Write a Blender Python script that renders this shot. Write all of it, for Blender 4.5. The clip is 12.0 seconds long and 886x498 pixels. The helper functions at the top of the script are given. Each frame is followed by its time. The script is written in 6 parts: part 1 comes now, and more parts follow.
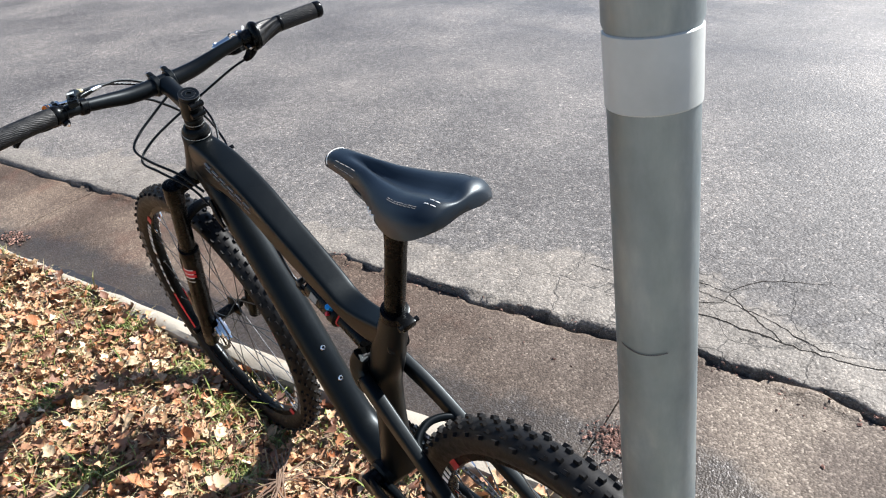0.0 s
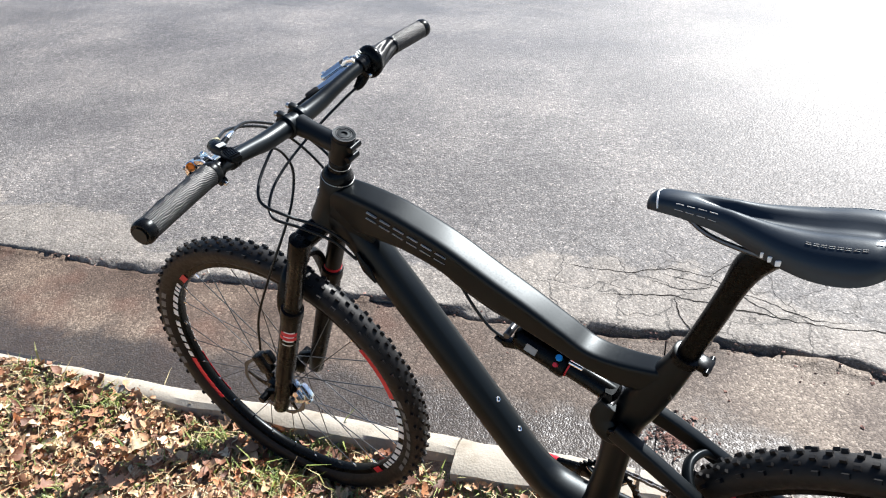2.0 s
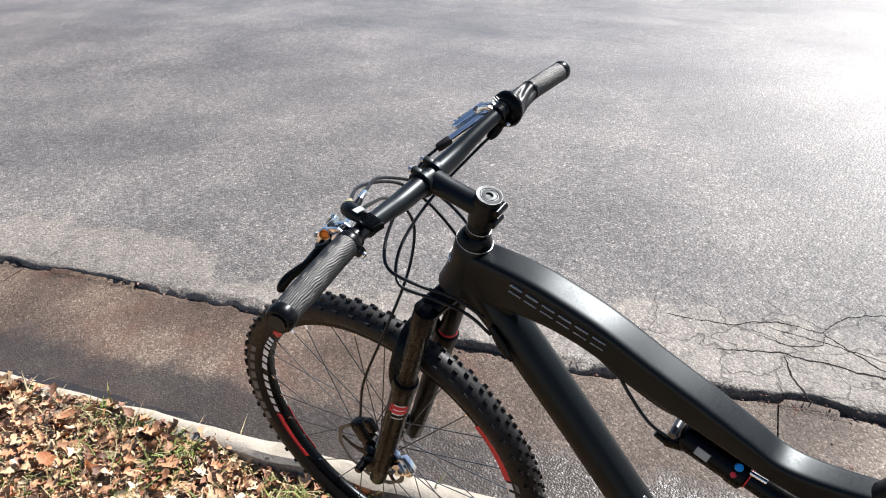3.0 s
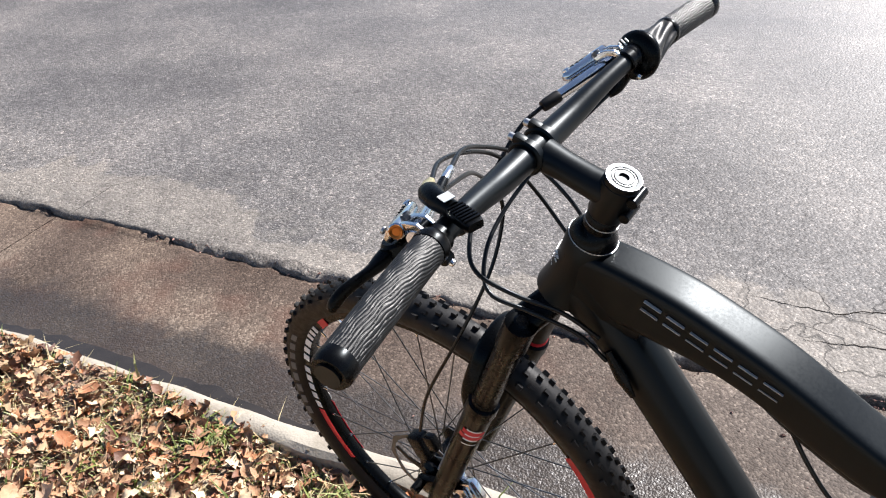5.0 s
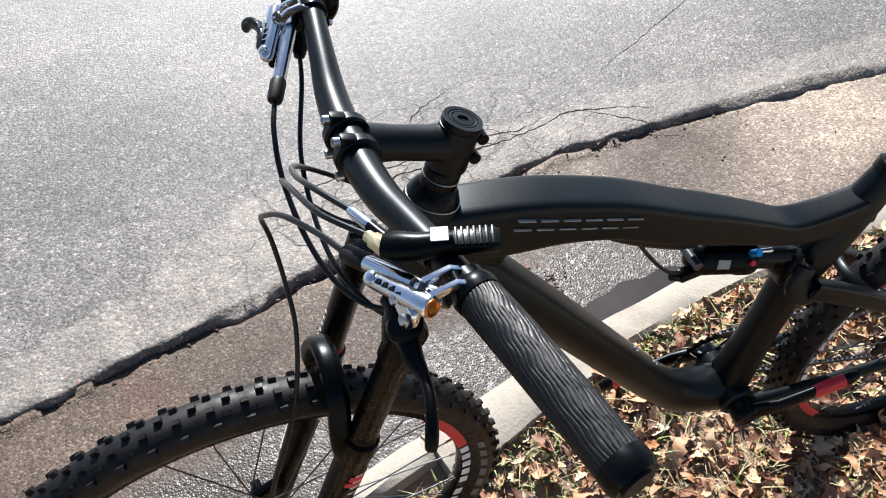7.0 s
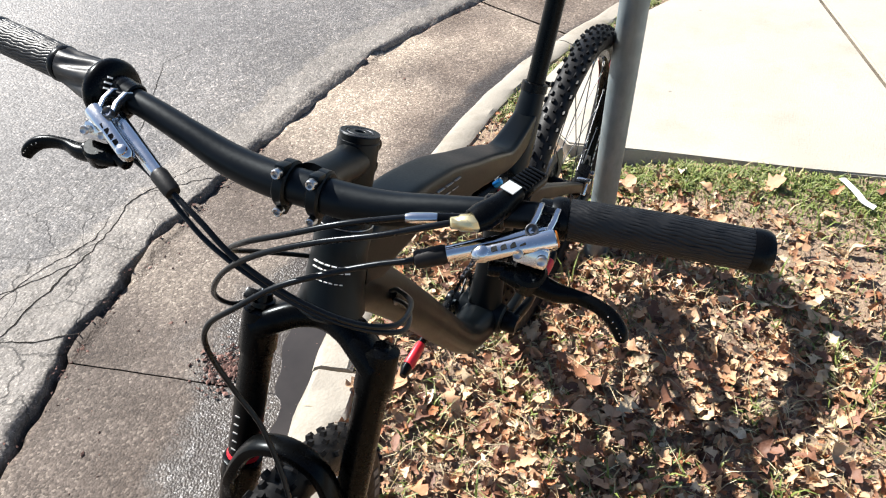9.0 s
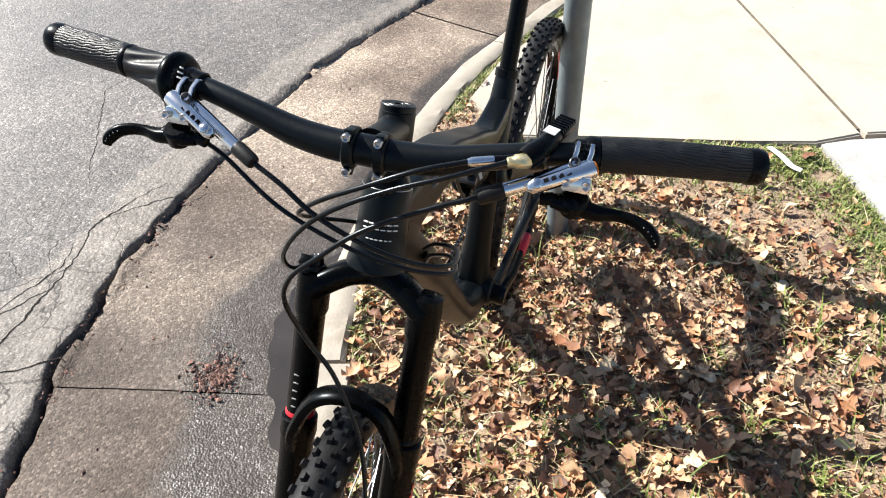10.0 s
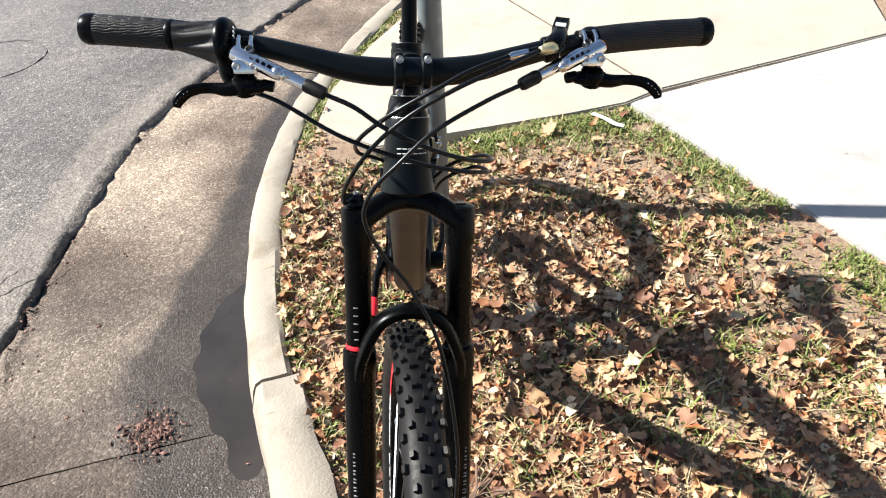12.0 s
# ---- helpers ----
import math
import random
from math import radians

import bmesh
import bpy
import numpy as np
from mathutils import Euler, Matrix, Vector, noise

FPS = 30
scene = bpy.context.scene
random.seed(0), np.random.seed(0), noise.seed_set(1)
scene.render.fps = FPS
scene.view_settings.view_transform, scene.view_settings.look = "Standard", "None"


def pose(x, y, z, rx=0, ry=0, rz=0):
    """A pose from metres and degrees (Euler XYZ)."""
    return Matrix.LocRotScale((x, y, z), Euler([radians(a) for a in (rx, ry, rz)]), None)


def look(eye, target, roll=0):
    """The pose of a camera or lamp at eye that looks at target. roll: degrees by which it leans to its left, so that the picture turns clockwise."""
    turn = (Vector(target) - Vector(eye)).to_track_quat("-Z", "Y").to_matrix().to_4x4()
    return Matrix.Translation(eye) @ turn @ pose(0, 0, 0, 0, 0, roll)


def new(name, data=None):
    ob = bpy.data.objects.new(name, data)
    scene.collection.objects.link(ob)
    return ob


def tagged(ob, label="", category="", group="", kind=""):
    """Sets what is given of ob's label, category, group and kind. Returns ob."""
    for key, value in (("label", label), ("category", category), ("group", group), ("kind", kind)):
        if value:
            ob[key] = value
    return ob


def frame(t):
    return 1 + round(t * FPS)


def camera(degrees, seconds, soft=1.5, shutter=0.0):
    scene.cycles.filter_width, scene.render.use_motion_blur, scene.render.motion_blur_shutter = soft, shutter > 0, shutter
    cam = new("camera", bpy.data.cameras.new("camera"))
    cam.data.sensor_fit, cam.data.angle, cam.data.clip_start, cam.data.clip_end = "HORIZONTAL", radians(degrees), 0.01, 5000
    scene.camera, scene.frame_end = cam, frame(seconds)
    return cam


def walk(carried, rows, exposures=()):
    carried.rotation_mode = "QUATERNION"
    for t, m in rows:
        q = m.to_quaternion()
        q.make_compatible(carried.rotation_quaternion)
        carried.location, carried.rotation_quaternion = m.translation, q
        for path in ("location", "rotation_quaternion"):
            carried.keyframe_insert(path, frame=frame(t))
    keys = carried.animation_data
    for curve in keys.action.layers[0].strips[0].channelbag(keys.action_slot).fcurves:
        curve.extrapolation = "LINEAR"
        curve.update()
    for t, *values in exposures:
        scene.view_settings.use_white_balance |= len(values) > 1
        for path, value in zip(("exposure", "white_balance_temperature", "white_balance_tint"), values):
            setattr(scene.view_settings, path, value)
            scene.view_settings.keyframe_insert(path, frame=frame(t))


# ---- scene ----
cam = camera(61.9, 12.0, soft=1.1)
TRUE_SIZE = 0.957
PATH = [
    (0, (-1.301, 0.409, 1.254), (0.14, -0.623, 0.327), -4.6),
    (0.5, (-1.166, 0.602, 1.265), (0.098, -0.641, 0.338), -7.3),
    (1, (-0.998, 0.728, 1.287), (0.139, -0.603, 0.318), -7.5),
    (1.5, (-0.877, 0.787, 1.312), (0.21, -0.586, 0.345), -5.4),
    (2, (-0.754, 0.767, 1.305), (0.3, -0.632, 0.34), -2.8),
    (2.5, (-0.638, 0.758, 1.323), (0.417, -0.652, 0.375), -4.2),
    (3, (-0.533, 0.724, 1.312), (0.621, -0.627, 0.393), -2.7),
    (3.5, (-0.448, 0.63, 1.288), (0.803, -0.607, 0.337), -2.5),
    (3.7, (-0.43, 0.594, 1.278), (0.854, -0.588, 0.301), -2.4),
    (5.3, (-0.257, 0.568, 1.23), (0.862, -0.693, 0.155), -2.6),
    (5.5, (-0.211, 0.592, 1.235), (0.733, -0.759, 0.102), -4.8),
    (6, (-0.105, 0.621, 1.247), (0.489, -0.821, -0.005), -4.9),
    (6.5, (0.008, 0.535, 1.252), (0.266, -0.958, -0.053), -9.5),
    (7, (0.131, 0.534, 1.256), (-0.146, -0.953, -0.053), -7.1),
    (7.5, (0.256, 0.537, 1.271), (-0.408, -0.835, -0.023), -9.5),
    (7.7, (0.293, 0.507, 1.242), (-0.514, -0.83, -0.007), -6.4),
    (9.3, (0.506, 0.334, 1.266), (-0.841, -0.383, -0.026), -6.0),
    (9.5, (0.535, 0.324, 1.267), (-0.828, -0.387, -0.012), -6.5),
    (10, (0.614, 0.302, 1.284), (-0.807, -0.32, 0.022), -5.6),
    (10.5, (0.665, 0.266, 1.272), (-0.784, -0.309, 0.018), -5.0),
    (11, (0.685, 0.171, 1.246), (-0.896, -0.245, 0.094), -4.8),
    (11.5, (0.75, 0.131, 1.259), (-0.872, -0.122, 0.117), -4.8),
    (12, (0.854, 0.076, 1.25), (-0.747, -0.044, 0.059), -7.2),
]
walk(cam, [(t, look(eye, target, roll)) for t, eye, target, roll in PATH], [(0.0, 1.27, 6100, 10), (1.0, 1.42, 6080, 10), (2.2, 1.36, 6100, 10), (3.0, 1.18, 6180, 12), (5.5, 1.17, 6190, 13), (6.5, 1.19, 6110, 12), (7.5, 1.21, 6040, 10), (9.5, 1.33, 6300, 10), (10.5, 1.31, 6340, 10), (12.0, 1.30, 6440, 10)])

from mathutils.bvhtree import BVHTree

# ---- sky and sun ----
SUN_FROM = Vector((-0.157, -0.988, 0.0)).normalized()
SUN_HIGH = radians(46)
world = bpy.data.worlds.new("sky")
scene.world = world
world.use_nodes = True
wt = world.node_tree
sky = wt.nodes.new("ShaderNodeTexSky")
sky.sky_type = "NISHITA"
sky.sun_disc = False
sky.sun_elevation = SUN_HIGH
sky.sun_rotation = math.atan2(SUN_FROM.x, SUN_FROM.y)
wt.links.new(sky.outputs[0], wt.nodes["Background"].inputs[0])
wt.nodes["Background"].inputs[1].default_value = 0.054
sun_data = bpy.data.lights.new("sun", "SUN")
sun_data.energy, sun_data.angle, sun_data.color = 5.0, radians(0.6), (1.0, 0.945, 0.86)
sun_way = SUN_FROM * math.cos(SUN_HIGH) + Vector((0, 0, math.sin(SUN_HIGH)))
sun = new("sun", sun_data)
sun.matrix_world = look(sun_way * 20, (0, 0, 0))


# ---- materials ----
class Nodes:
    """A short hand for building a material's nodes."""

    def __init__(self, name):
        self.mat = bpy.data.materials.new(name)
        self.mat.use_nodes = True
        self.nt = self.mat.node_tree
        self.bsdf = self.nt.nodes["Principled BSDF"]
        self.coord = self.nt.nodes.new("ShaderNodeTexCoord").outputs["Object"]

    def put(self, kind, ins=None, **attrs):
        n = self.nt.nodes.new(kind)
        for k, v in attrs.items():
            setattr(n, k, v)
        for k, v in (ins or {}).items():
            self.join(v, n.inputs[k])
        return n

    def join(self, v, socket):
        if isinstance(v, bpy.types.NodeSocket):
            self.nt.links.new(v, socket)
        else:
            socket.default_value = v

    def noise(self, scale, detail=4.0, rough=0.6, vec=None):
        return self.put("ShaderNodeTexNoise", {"Vector": vec or self.coord, "Scale": scale, "Detail": detail, "Roughness": rough}).outputs["Fac"]

    def cells(self, scale, feature="F1", out="Distance", vec=None, rand=1.0):
        n = self.put("ShaderNodeTexVoronoi", feature=feature)
        self.join(vec or self.coord, n.inputs["Vector"])
        n.inputs["Scale"].default_value = scale
        n.inputs["Randomness"].default_value = rand
        return n.outputs[out]

    def ramp(self, fac, stops):
        n = self.put("ShaderNodeValToRGB", {"Fac": fac})
        e = n.color_ramp.elements
        while len(e) < len(stops):
            e.new(0.5)
        for el, (p, c) in zip(e, stops):
            el.position = p
            el.color = (*c, 1) if isinstance(c, tuple) else (c, c, c, 1)
        return n.outputs["Color"]

    def mix(self, fac, a, b, mode="MIX"):
        n = self.put("ShaderNodeMix", data_type="RGBA", blend_type=mode)
        self.join(fac, n.inputs[0])
        for v, k in ((a, 6), (b, 7)):
            self.join((*v, 1) if isinstance(v, tuple) else v, n.inputs[k])
        return n.outputs[2]

    def calc(self, op, a, b=0.0, c=0.0):
        n = self.put("ShaderNodeMath", operation=op, use_clamp=False)
        for v, k in ((a, 0), (b, 1), (c, 2)):
            self.join(v, n.inputs[k])
        return n.outputs[0]

    def span(self, v, a, b, lo=0.0, hi=1.0):
        n = self.put("ShaderNodeMapRange", {"Value": v, "From Min": a, "From Max": b, "To Min": lo, "To Max": hi})
        return n.outputs[0]

    def attr(self, name):
        return self.put("ShaderNodeAttribute", attribute_name=name).outputs["Fac"]

    def bump(self, height, strength=0.5, distance=0.001, onto=None):
        n = self.put("ShaderNodeBump", {"Height": height, "Strength": strength, "Distance": distance})
        if onto:
            self.join(onto, n.inputs["Normal"])
        return n.outputs[0]

    def done(self, color=None, rough=None, normal=None, **more):
        for v, k in ((color, "Base Color"), (rough, "Roughness"), (normal, "Normal")):
            if v is not None:
                self.join((*v, 1) if isinstance(v, tuple) else v, self.bsdf.inputs[k])
        for k, v in more.items():
            self.join(v, self.bsdf.inputs[k.replace("_", " ")])
        return self.mat


def plain(name, color, rough, metal=0.0, grain=300.0, vary=0.25, relief=0.15, spec=0.5):
    """A made surface: a base colour with fine and broad variation, and scuffs in the gloss."""
    n = Nodes(name)
    broad, fine = n.noise(9.0, 5), n.noise(grain, 3)
    dark = tuple(c * (1 - vary) for c in color)
    light = tuple(min(1, c * (1 + vary)) for c in color)
    col = n.ramp(broad, [(0.3, dark), (0.7, light)])
    r = n.span(n.calc("ADD", n.calc("MULTIPLY", broad, 0.6), n.calc("MULTIPLY", fine, 0.4)), 0.3, 0.7, max(0.03, rough - 0.07), rough + 0.09)
    return n.done(col, r, n.bump(fine, relief, 0.0004), Metallic=metal, Specular_IOR_Level=spec, Specular_Tint=(0.82, 0.93, 1.0, 1.0))


def make_asphalt():
    n = Nodes("worn_asphalt")
    tint = n.cells(240.0, out="Color")
    gray = n.put("ShaderNodeSeparateColor", {"Color": tint}).outputs[0]
    base = n.ramp(gray, [(0.0, (0.044, 0.042, 0.042)), (0.4, (0.081, 0.0765, 0.076)), (0.72, (0.108, 0.102, 0.100)), (0.9, (0.145, 0.137, 0.134)), (1.0, (0.24, 0.228, 0.222))])
    coarse = n.put("ShaderNodeSeparateColor", {"Color": n.cells(92.0, out="Color")}).outputs[1]
    base = n.mix(1.0, base, n.ramp(coarse, [(0.0, (0.70, 0.68, 0.67)), (0.35, (0.93, 0.93, 0.93)), (0.8, (1.06, 1.06, 1.05)), (0.94, (1.35, 1.32, 1.28)), (1.0, (1.9, 1.82, 1.72))]), "MULTIPLY")
    wide = n.noise(0.9, 6, 0.62)
    patches = n.ramp(wide, [(0.34, (0.82, 0.81, 0.81)), (0.5, (1.18, 1.17, 1.15)), (0.66, (1.66, 1.62, 1.55))])
    col = n.mix(1.0, base, patches, "MULTIPLY")
    patch = n.span(n.calc("ADD", n.attr("patch"), n.calc("MULTIPLY", n.calc("SUBTRACT", n.noise(5.0, 6, 0.65), 0.5), 0.7)), 0.46, 0.53)
    col = n.mix(patch, col, n.mix(1.0, n.mix(0.45, col, (0.105, 0.096, 0.086)), (1.58, 1.53, 1.45), "MULTIPLY"))
    stain = n.span(n.noise(2.6, 5, 0.6), 0.62, 0.76, 0, 0.35)
    col = n.mix(1.0, col, n.ramp(n.noise(28.0, 5, 0.75), [(0.32, 0.64), (0.5, 1.0), (0.68, 1.3)]), "MULTIPLY")
    col = n.mix(stain, col, (0.05, 0.05, 0.052))
    # the asphalt's side wall in the crack is coloured near black, half as strong at the lip
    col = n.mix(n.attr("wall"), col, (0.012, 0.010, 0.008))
    worn = n.calc("SUBTRACT", n.attr("edge"), n.attr("wall"))
    col = n.mix(n.calc("MULTIPLY", worn, n.span(n.noise(11.0, 7, 0.75), 0.42, 0.66, 0.0, 0.7)), col, n.mix(gray, (0.13, 0.118, 0.10), (0.33, 0.30, 0.26)))
    warp = n.put("ShaderNodeVectorMath", operation="MULTIPLY_ADD")
    n.join(n.put("ShaderNodeTexNoise", {"Vector": n.coord, "Scale": 5.0, "Detail": 6.0}).outputs["Color"], warp.inputs[0])
    warp.inputs[1].default_value = (0.24, 0.24, 0.24)
    n.join(n.coord, warp.inputs[2])
    webs = n.cells(4.3, "DISTANCE_TO_EDGE", vec=warp.outputs[0])
    gate = n.calc("MULTIPLY", n.attr("cracked"), n.span(n.noise(1.7, 3), 0.26, 0.38))
    crack = n.calc("MULTIPLY", n.span(webs, 0.004, 0.018, 0.65, 0), gate)
    col = n.mix(crack, col, (0.02, 0.018, 0.016))
    long = n.put("ShaderNodeMapping", {"Vector": n.coord})
    long.inputs["Scale"].default_value = (0.45, 1.9, 1.0)
    damp = n.calc("MULTIPLY", n.span(n.noise(1.0, 6, 0.65, vec=long.outputs[0]), 0.46, 0.62), n.attr("polish"))
    col = n.mix(n.calc("MULTIPLY", damp, 0.45), col, n.mix(1.0, col, (0.55, 0.55, 0.57), "MULTIPLY"))
    rough = n.calc("SUBTRACT", n.span(n.noise(60.0, 4), 0.3, 0.7, 0.58, 0.72), n.calc("MULTIPLY", n.calc("ADD", n.attr("polish"), n.calc("MULTIPLY", damp, 0.9)), 0.10))
    high = n.calc("SUBTRACT", n.calc("ADD", n.calc("MULTIPLY", n.cells(92.0), -1.5), n.calc("MULTIPLY", n.noise(90.0, 3), 0.8)), n.calc("MULTIPLY", crack, 3.0))
    high = n.calc("ADD", high, n.calc("MULTIPLY", n.attr("edge"), n.calc("MULTIPLY", n.noise(38.0, 5, 0.7), 5.0)))
    return n.done(col, rough, n.bump(high, 0.5, 0.0024), Specular_IOR_Level=n.span(n.attr("polish"), 0, 1, 0.36, 0.9))


def make_gutter():
    n = Nodes("gutter_concrete")
    stones, tint = n.cells(165.0), n.put("ShaderNodeSeparateColor", {"Color": n.cells(165.0, out="Color")}).outputs[0]
    base = n.ramp(tint, [(0.0, (0.072, 0.061, 0.053)), (0.5, (0.124, 0.107, 0.094)), (0.85, (0.160, 0.140, 0.124)), (1.0, (0.25, 0.226, 0.20))])
    wide = n.noise(1.9, 6, 0.6)
    col = n.mix(1.0, base, n.ramp(wide, [(0.32, (0.50, 0.44, 0.40)), (0.5, (0.90, 0.83, 0.78)), (0.66, (1.55, 1.48, 1.36))]), "MULTIPLY")
    col = n.mix(1.0, col, n.ramp(n.noise(150.0, 4, 0.7), [(0.35, 0.74), (0.5, 1.0), (0.66, 1.26)]), "MULTIPLY")
    col = n.mix(n.calc("MULTIPLY", n.attr("rusty"), 0.9), col, n.mix(1.0, col, (0.74, 0.66, 0.61), "MULTIPLY"))
    col = n.mix(n.calc("MULTIPLY", n.attr("dry"), n.span(n.noise(2.4, 5), 0.3, 0.6)), col, n.mix(1.0, col, (1.9, 1.88, 1.80), "MULTIPLY"))
    rust = n.calc("MULTIPLY", n.span(n.noise(3.3, 5), 0.54, 0.68), n.attr("rusty"))
    col = n.mix(n.calc("MULTIPLY", rust, 0.4), col, (0.11, 0.05, 0.034))
    wet = n.span(n.calc("ADD", n.attr("wet"), n.calc("MULTIPLY", n.calc("SUBTRACT", n.noise(5.0, 6, 0.65), 0.5), 1.1)), 0.35, 0.65)
    col = n.mix(n.calc("MULTIPLY", wet, 0.74), col, (0.030, 0.027, 0.025))
    rough = n.span(wet, 0, 1, 0.66, 0.36)
    high = n.calc("ADD", n.calc("MULTIPLY", stones, -1.0), n.calc("MULTIPLY", n.noise(140.0, 5, 0.7), 0.9))
    return n.done(col, rough, n.bump(high, 0.65, 0.0022), Specular_IOR_Level=n.calc("ADD", 0.2, n.calc("MULTIPLY", wet, n.span(n.noise(75.0, 4, 0.7), 0.5, 0.62, 0.0, 0.5))))


def make_concrete(name, tone, dirt=0.35):
    n = Nodes(name)
    wide, fine = n.noise(1.6, 6, 0.65), n.noise(120.0, 4)
    col = n.ramp(wide, [(0.3, tuple(c * 0.8 for c in tone)), (0.7, tone)])
    col = n.mix(n.span(fine, 0.35, 0.7, 0, 0.3), col, tuple(c * 0.7 for c in tone))
    spots = n.span(n.cells(9.0), 0.03, 0.08, 1, 0)
    col = n.mix(n.calc("MULTIPLY", spots, n.span(n.noise(9.0, 2), 0.5, 0.6, 0, 0.7)), col, (0.12, 0.10, 0.08))
    col = n.mix(n.calc("MULTIPLY", n.span(n.noise(5.5, 6, 0.7), 0.5, 0.72), dirt), col, (0.16, 0.13, 0.09))
    return n.done(col, n.span(fine, 0.3, 0.7, 0.75, 0.95), n.bump(n.calc("ADD", fine, n.calc("MULTIPLY", n.cells(160.0), 0.7)), 0.5, 0.0018))


def make_soil():
    n = Nodes("soil_and_thatch")
    col = n.ramp(n.noise(48.0, 8, 0.78), [(0.3, (0.08, 0.05, 0.036)), (0.42, (0.20, 0.135, 0.095)), (0.52, (0.36, 0.26, 0.18)), (0.58, (0.20, 0.15, 0.09)), (0.66, (0.46, 0.34, 0.24)), (0.8, (0.30, 0.25, 0.13))])
    return n.done(col, 0.95, n.bump(n.noise(60.0, 6, 0.75), 0.9, 0.01))


def make_island(name, stops, rough=0.7, fine=70.0):
    """Leaves and blades: each loose piece takes its own colour."""
    n = Nodes(name)
    r = n.put("ShaderNodeNewGeometry").outputs["Random Per Island"]
    col = n.ramp(r, stops)
    col = n.mix(n.span(n.noise(fine, 5, 0.7), 0.36, 0.68, 0, 0.5), col, n.mix(1.0, col, (0.50, 0.41, 0.34), "MULTIPLY"))
    col = n.mix(n.span(n.noise(fine * 0.5, 3), 0.54, 0.70, 0, 0.45), col, n.mix(1.0, col, (1.32, 1.24, 1.12), "MULTIPLY"))
    return n.done(col, rough, n.bump(n.noise(fine * 2, 4, 0.7), 0.7, 0.002))


def make_single_leaf():
    """Large single leaves: each one takes its own colour."""
    n = Nodes("single_dry_leaf")
    r = n.put("ShaderNodeObjectInfo").outputs["Random"]
    col = n.ramp(r, [(0.0, (0.30, 0.13, 0.06)), (0.3, (0.45, 0.25, 0.14)), (0.55, (0.58, 0.40, 0.27)), (0.75, (0.46, 0.18, 0.05)), (1.0, (0.50, 0.36, 0.24))])
    col = n.mix(n.span(n.noise(60.0, 5), 0.35, 0.7, 0, 0.5), col, n.mix(1.0, col, (0.55, 0.45, 0.38), "MULTIPLY"))
    return n.done(col, 0.6, n.bump(n.noise(140.0, 3), 0.4, 0.001))


def make_tread():
    n = Nodes("tyre_rubber")
    dusty = n.span(n.noise(30.0, 6, 0.7), 0.42, 0.72, 0, 0.55)
    col = n.mix(dusty, (0.002, 0.002, 0.0026), (0.008, 0.0076, 0.0075))
    return n.done(col, n.span(n.noise(90.0, 4), 0.3, 0.7, 0.42, 0.65), n.bump(n.noise(400.0, 3), 0.3, 0.0006), Specular_IOR_Level=0.28)


def make_grip(name):
    """Dull black rubber."""
    n = Nodes(name)
    col = n.mix(n.span(n.noise(60.0, 5), 0.4, 0.7, 0, 0.5), (0.0025, 0.003, 0.0036), (0.009, 0.010, 0.012))
    return n.done(col, n.span(n.noise(120.0, 4), 0.3, 0.7, 0.40, 0.55), n.bump(n.noise(900.0, 3), 0.25, 0.0004), Specular_IOR_Level=0.42)


def make_galvanized():
    n = Nodes("galvanized_steel")
    big = n.put("ShaderNodeMapping", {"Vector": n.coord})
    big.inputs["Scale"].default_value = (1, 1, 0.35)
    col = n.ramp(n.noise(26.0, 5, 0.6, vec=big.outputs[0]), [(0.3, (0.16, 0.195, 0.21)), (0.55, (0.225, 0.265, 0.28)), (0.75, (0.31, 0.35, 0.36))])
    col = n.mix(n.span(n.noise(7.0, 6, 0.7), 0.6, 0.75, 0, 0.35), col, (0.3, 0.29, 0.26))
    return n.done(col, n.span(n.noise(40.0, 4), 0.3, 0.7, 0.42, 0.65), n.bump(n.noise(220.0, 3), 0.15, 0.0008), Metallic=0.55)


def make_water():
    n = Nodes("dirty_water")
    col = n.ramp(n.noise(6.0, 4), [(0.3, (0.022, 0.019, 0.016)), (0.7, (0.036, 0.031, 0.027))])
    return n.done(col, 0.05, n.bump(n.noise(9.0, 2), 0.03, 0.002), Specular_IOR_Level=0.6)


ASPHALT, GUTTER, SOIL = make_asphalt(), make_gutter(), make_soil()
CURB = make_concrete("curb_concrete", (0.345, 0.31, 0.255), 0.85)
SLAB_TAN = make_concrete("tan_concrete", (0.43, 0.39, 0.325), 0.25)
SLAB_PALE = make_concrete("pale_concrete", (0.43, 0.425, 0.41), 0.3)
PIT = plain("near_black_bed", (0.006, 0.005, 0.0045), 0.9, grain=90, relief=0.8, spec=0.1)
PAINT = plain("matte_black_paint", (0.0010, 0.0018, 0.0024), 0.37, vary=0.15, relief=0.03, spec=0.235)
SATIN = plain("satin_black_anodizing", (0.0012, 0.0018, 0.0024), 0.36, vary=0.15, relief=0.03, spec=0.26)
GLOSS = plain("gloss_black_paint", (0.0012, 0.0012, 0.0012), 0.27, vary=0.2, relief=0.02, spec=0.12)
ANODIZED = plain("black_anodized_metal", (0.0018, 0.0018, 0.002), 0.26, vary=0.2, relief=0.05, spec=0.15)
RUBBER, GRIP = make_tread(), make_grip("ribbed_grip_rubber")
CABLE = plain("black_cable_housing", (0.0035, 0.0035, 0.004), 0.30, vary=0.2, spec=0.3)
CHROME = plain("polished_aluminium", (0.78, 0.78, 0.78), 0.16, metal=1.0, vary=0.08, relief=0.05)
STEEL = plain("steel", (0.5, 0.5, 0.5), 0.3, metal=1.0, vary=0.15)
DARK_STEEL = plain("dark_steel", (0.12, 0.12, 0.125), 0.35, metal=0.9, vary=0.3)
BRASS = plain("pale_brass", (0.72, 0.62, 0.36), 0.3, metal=0.8, vary=0.15)
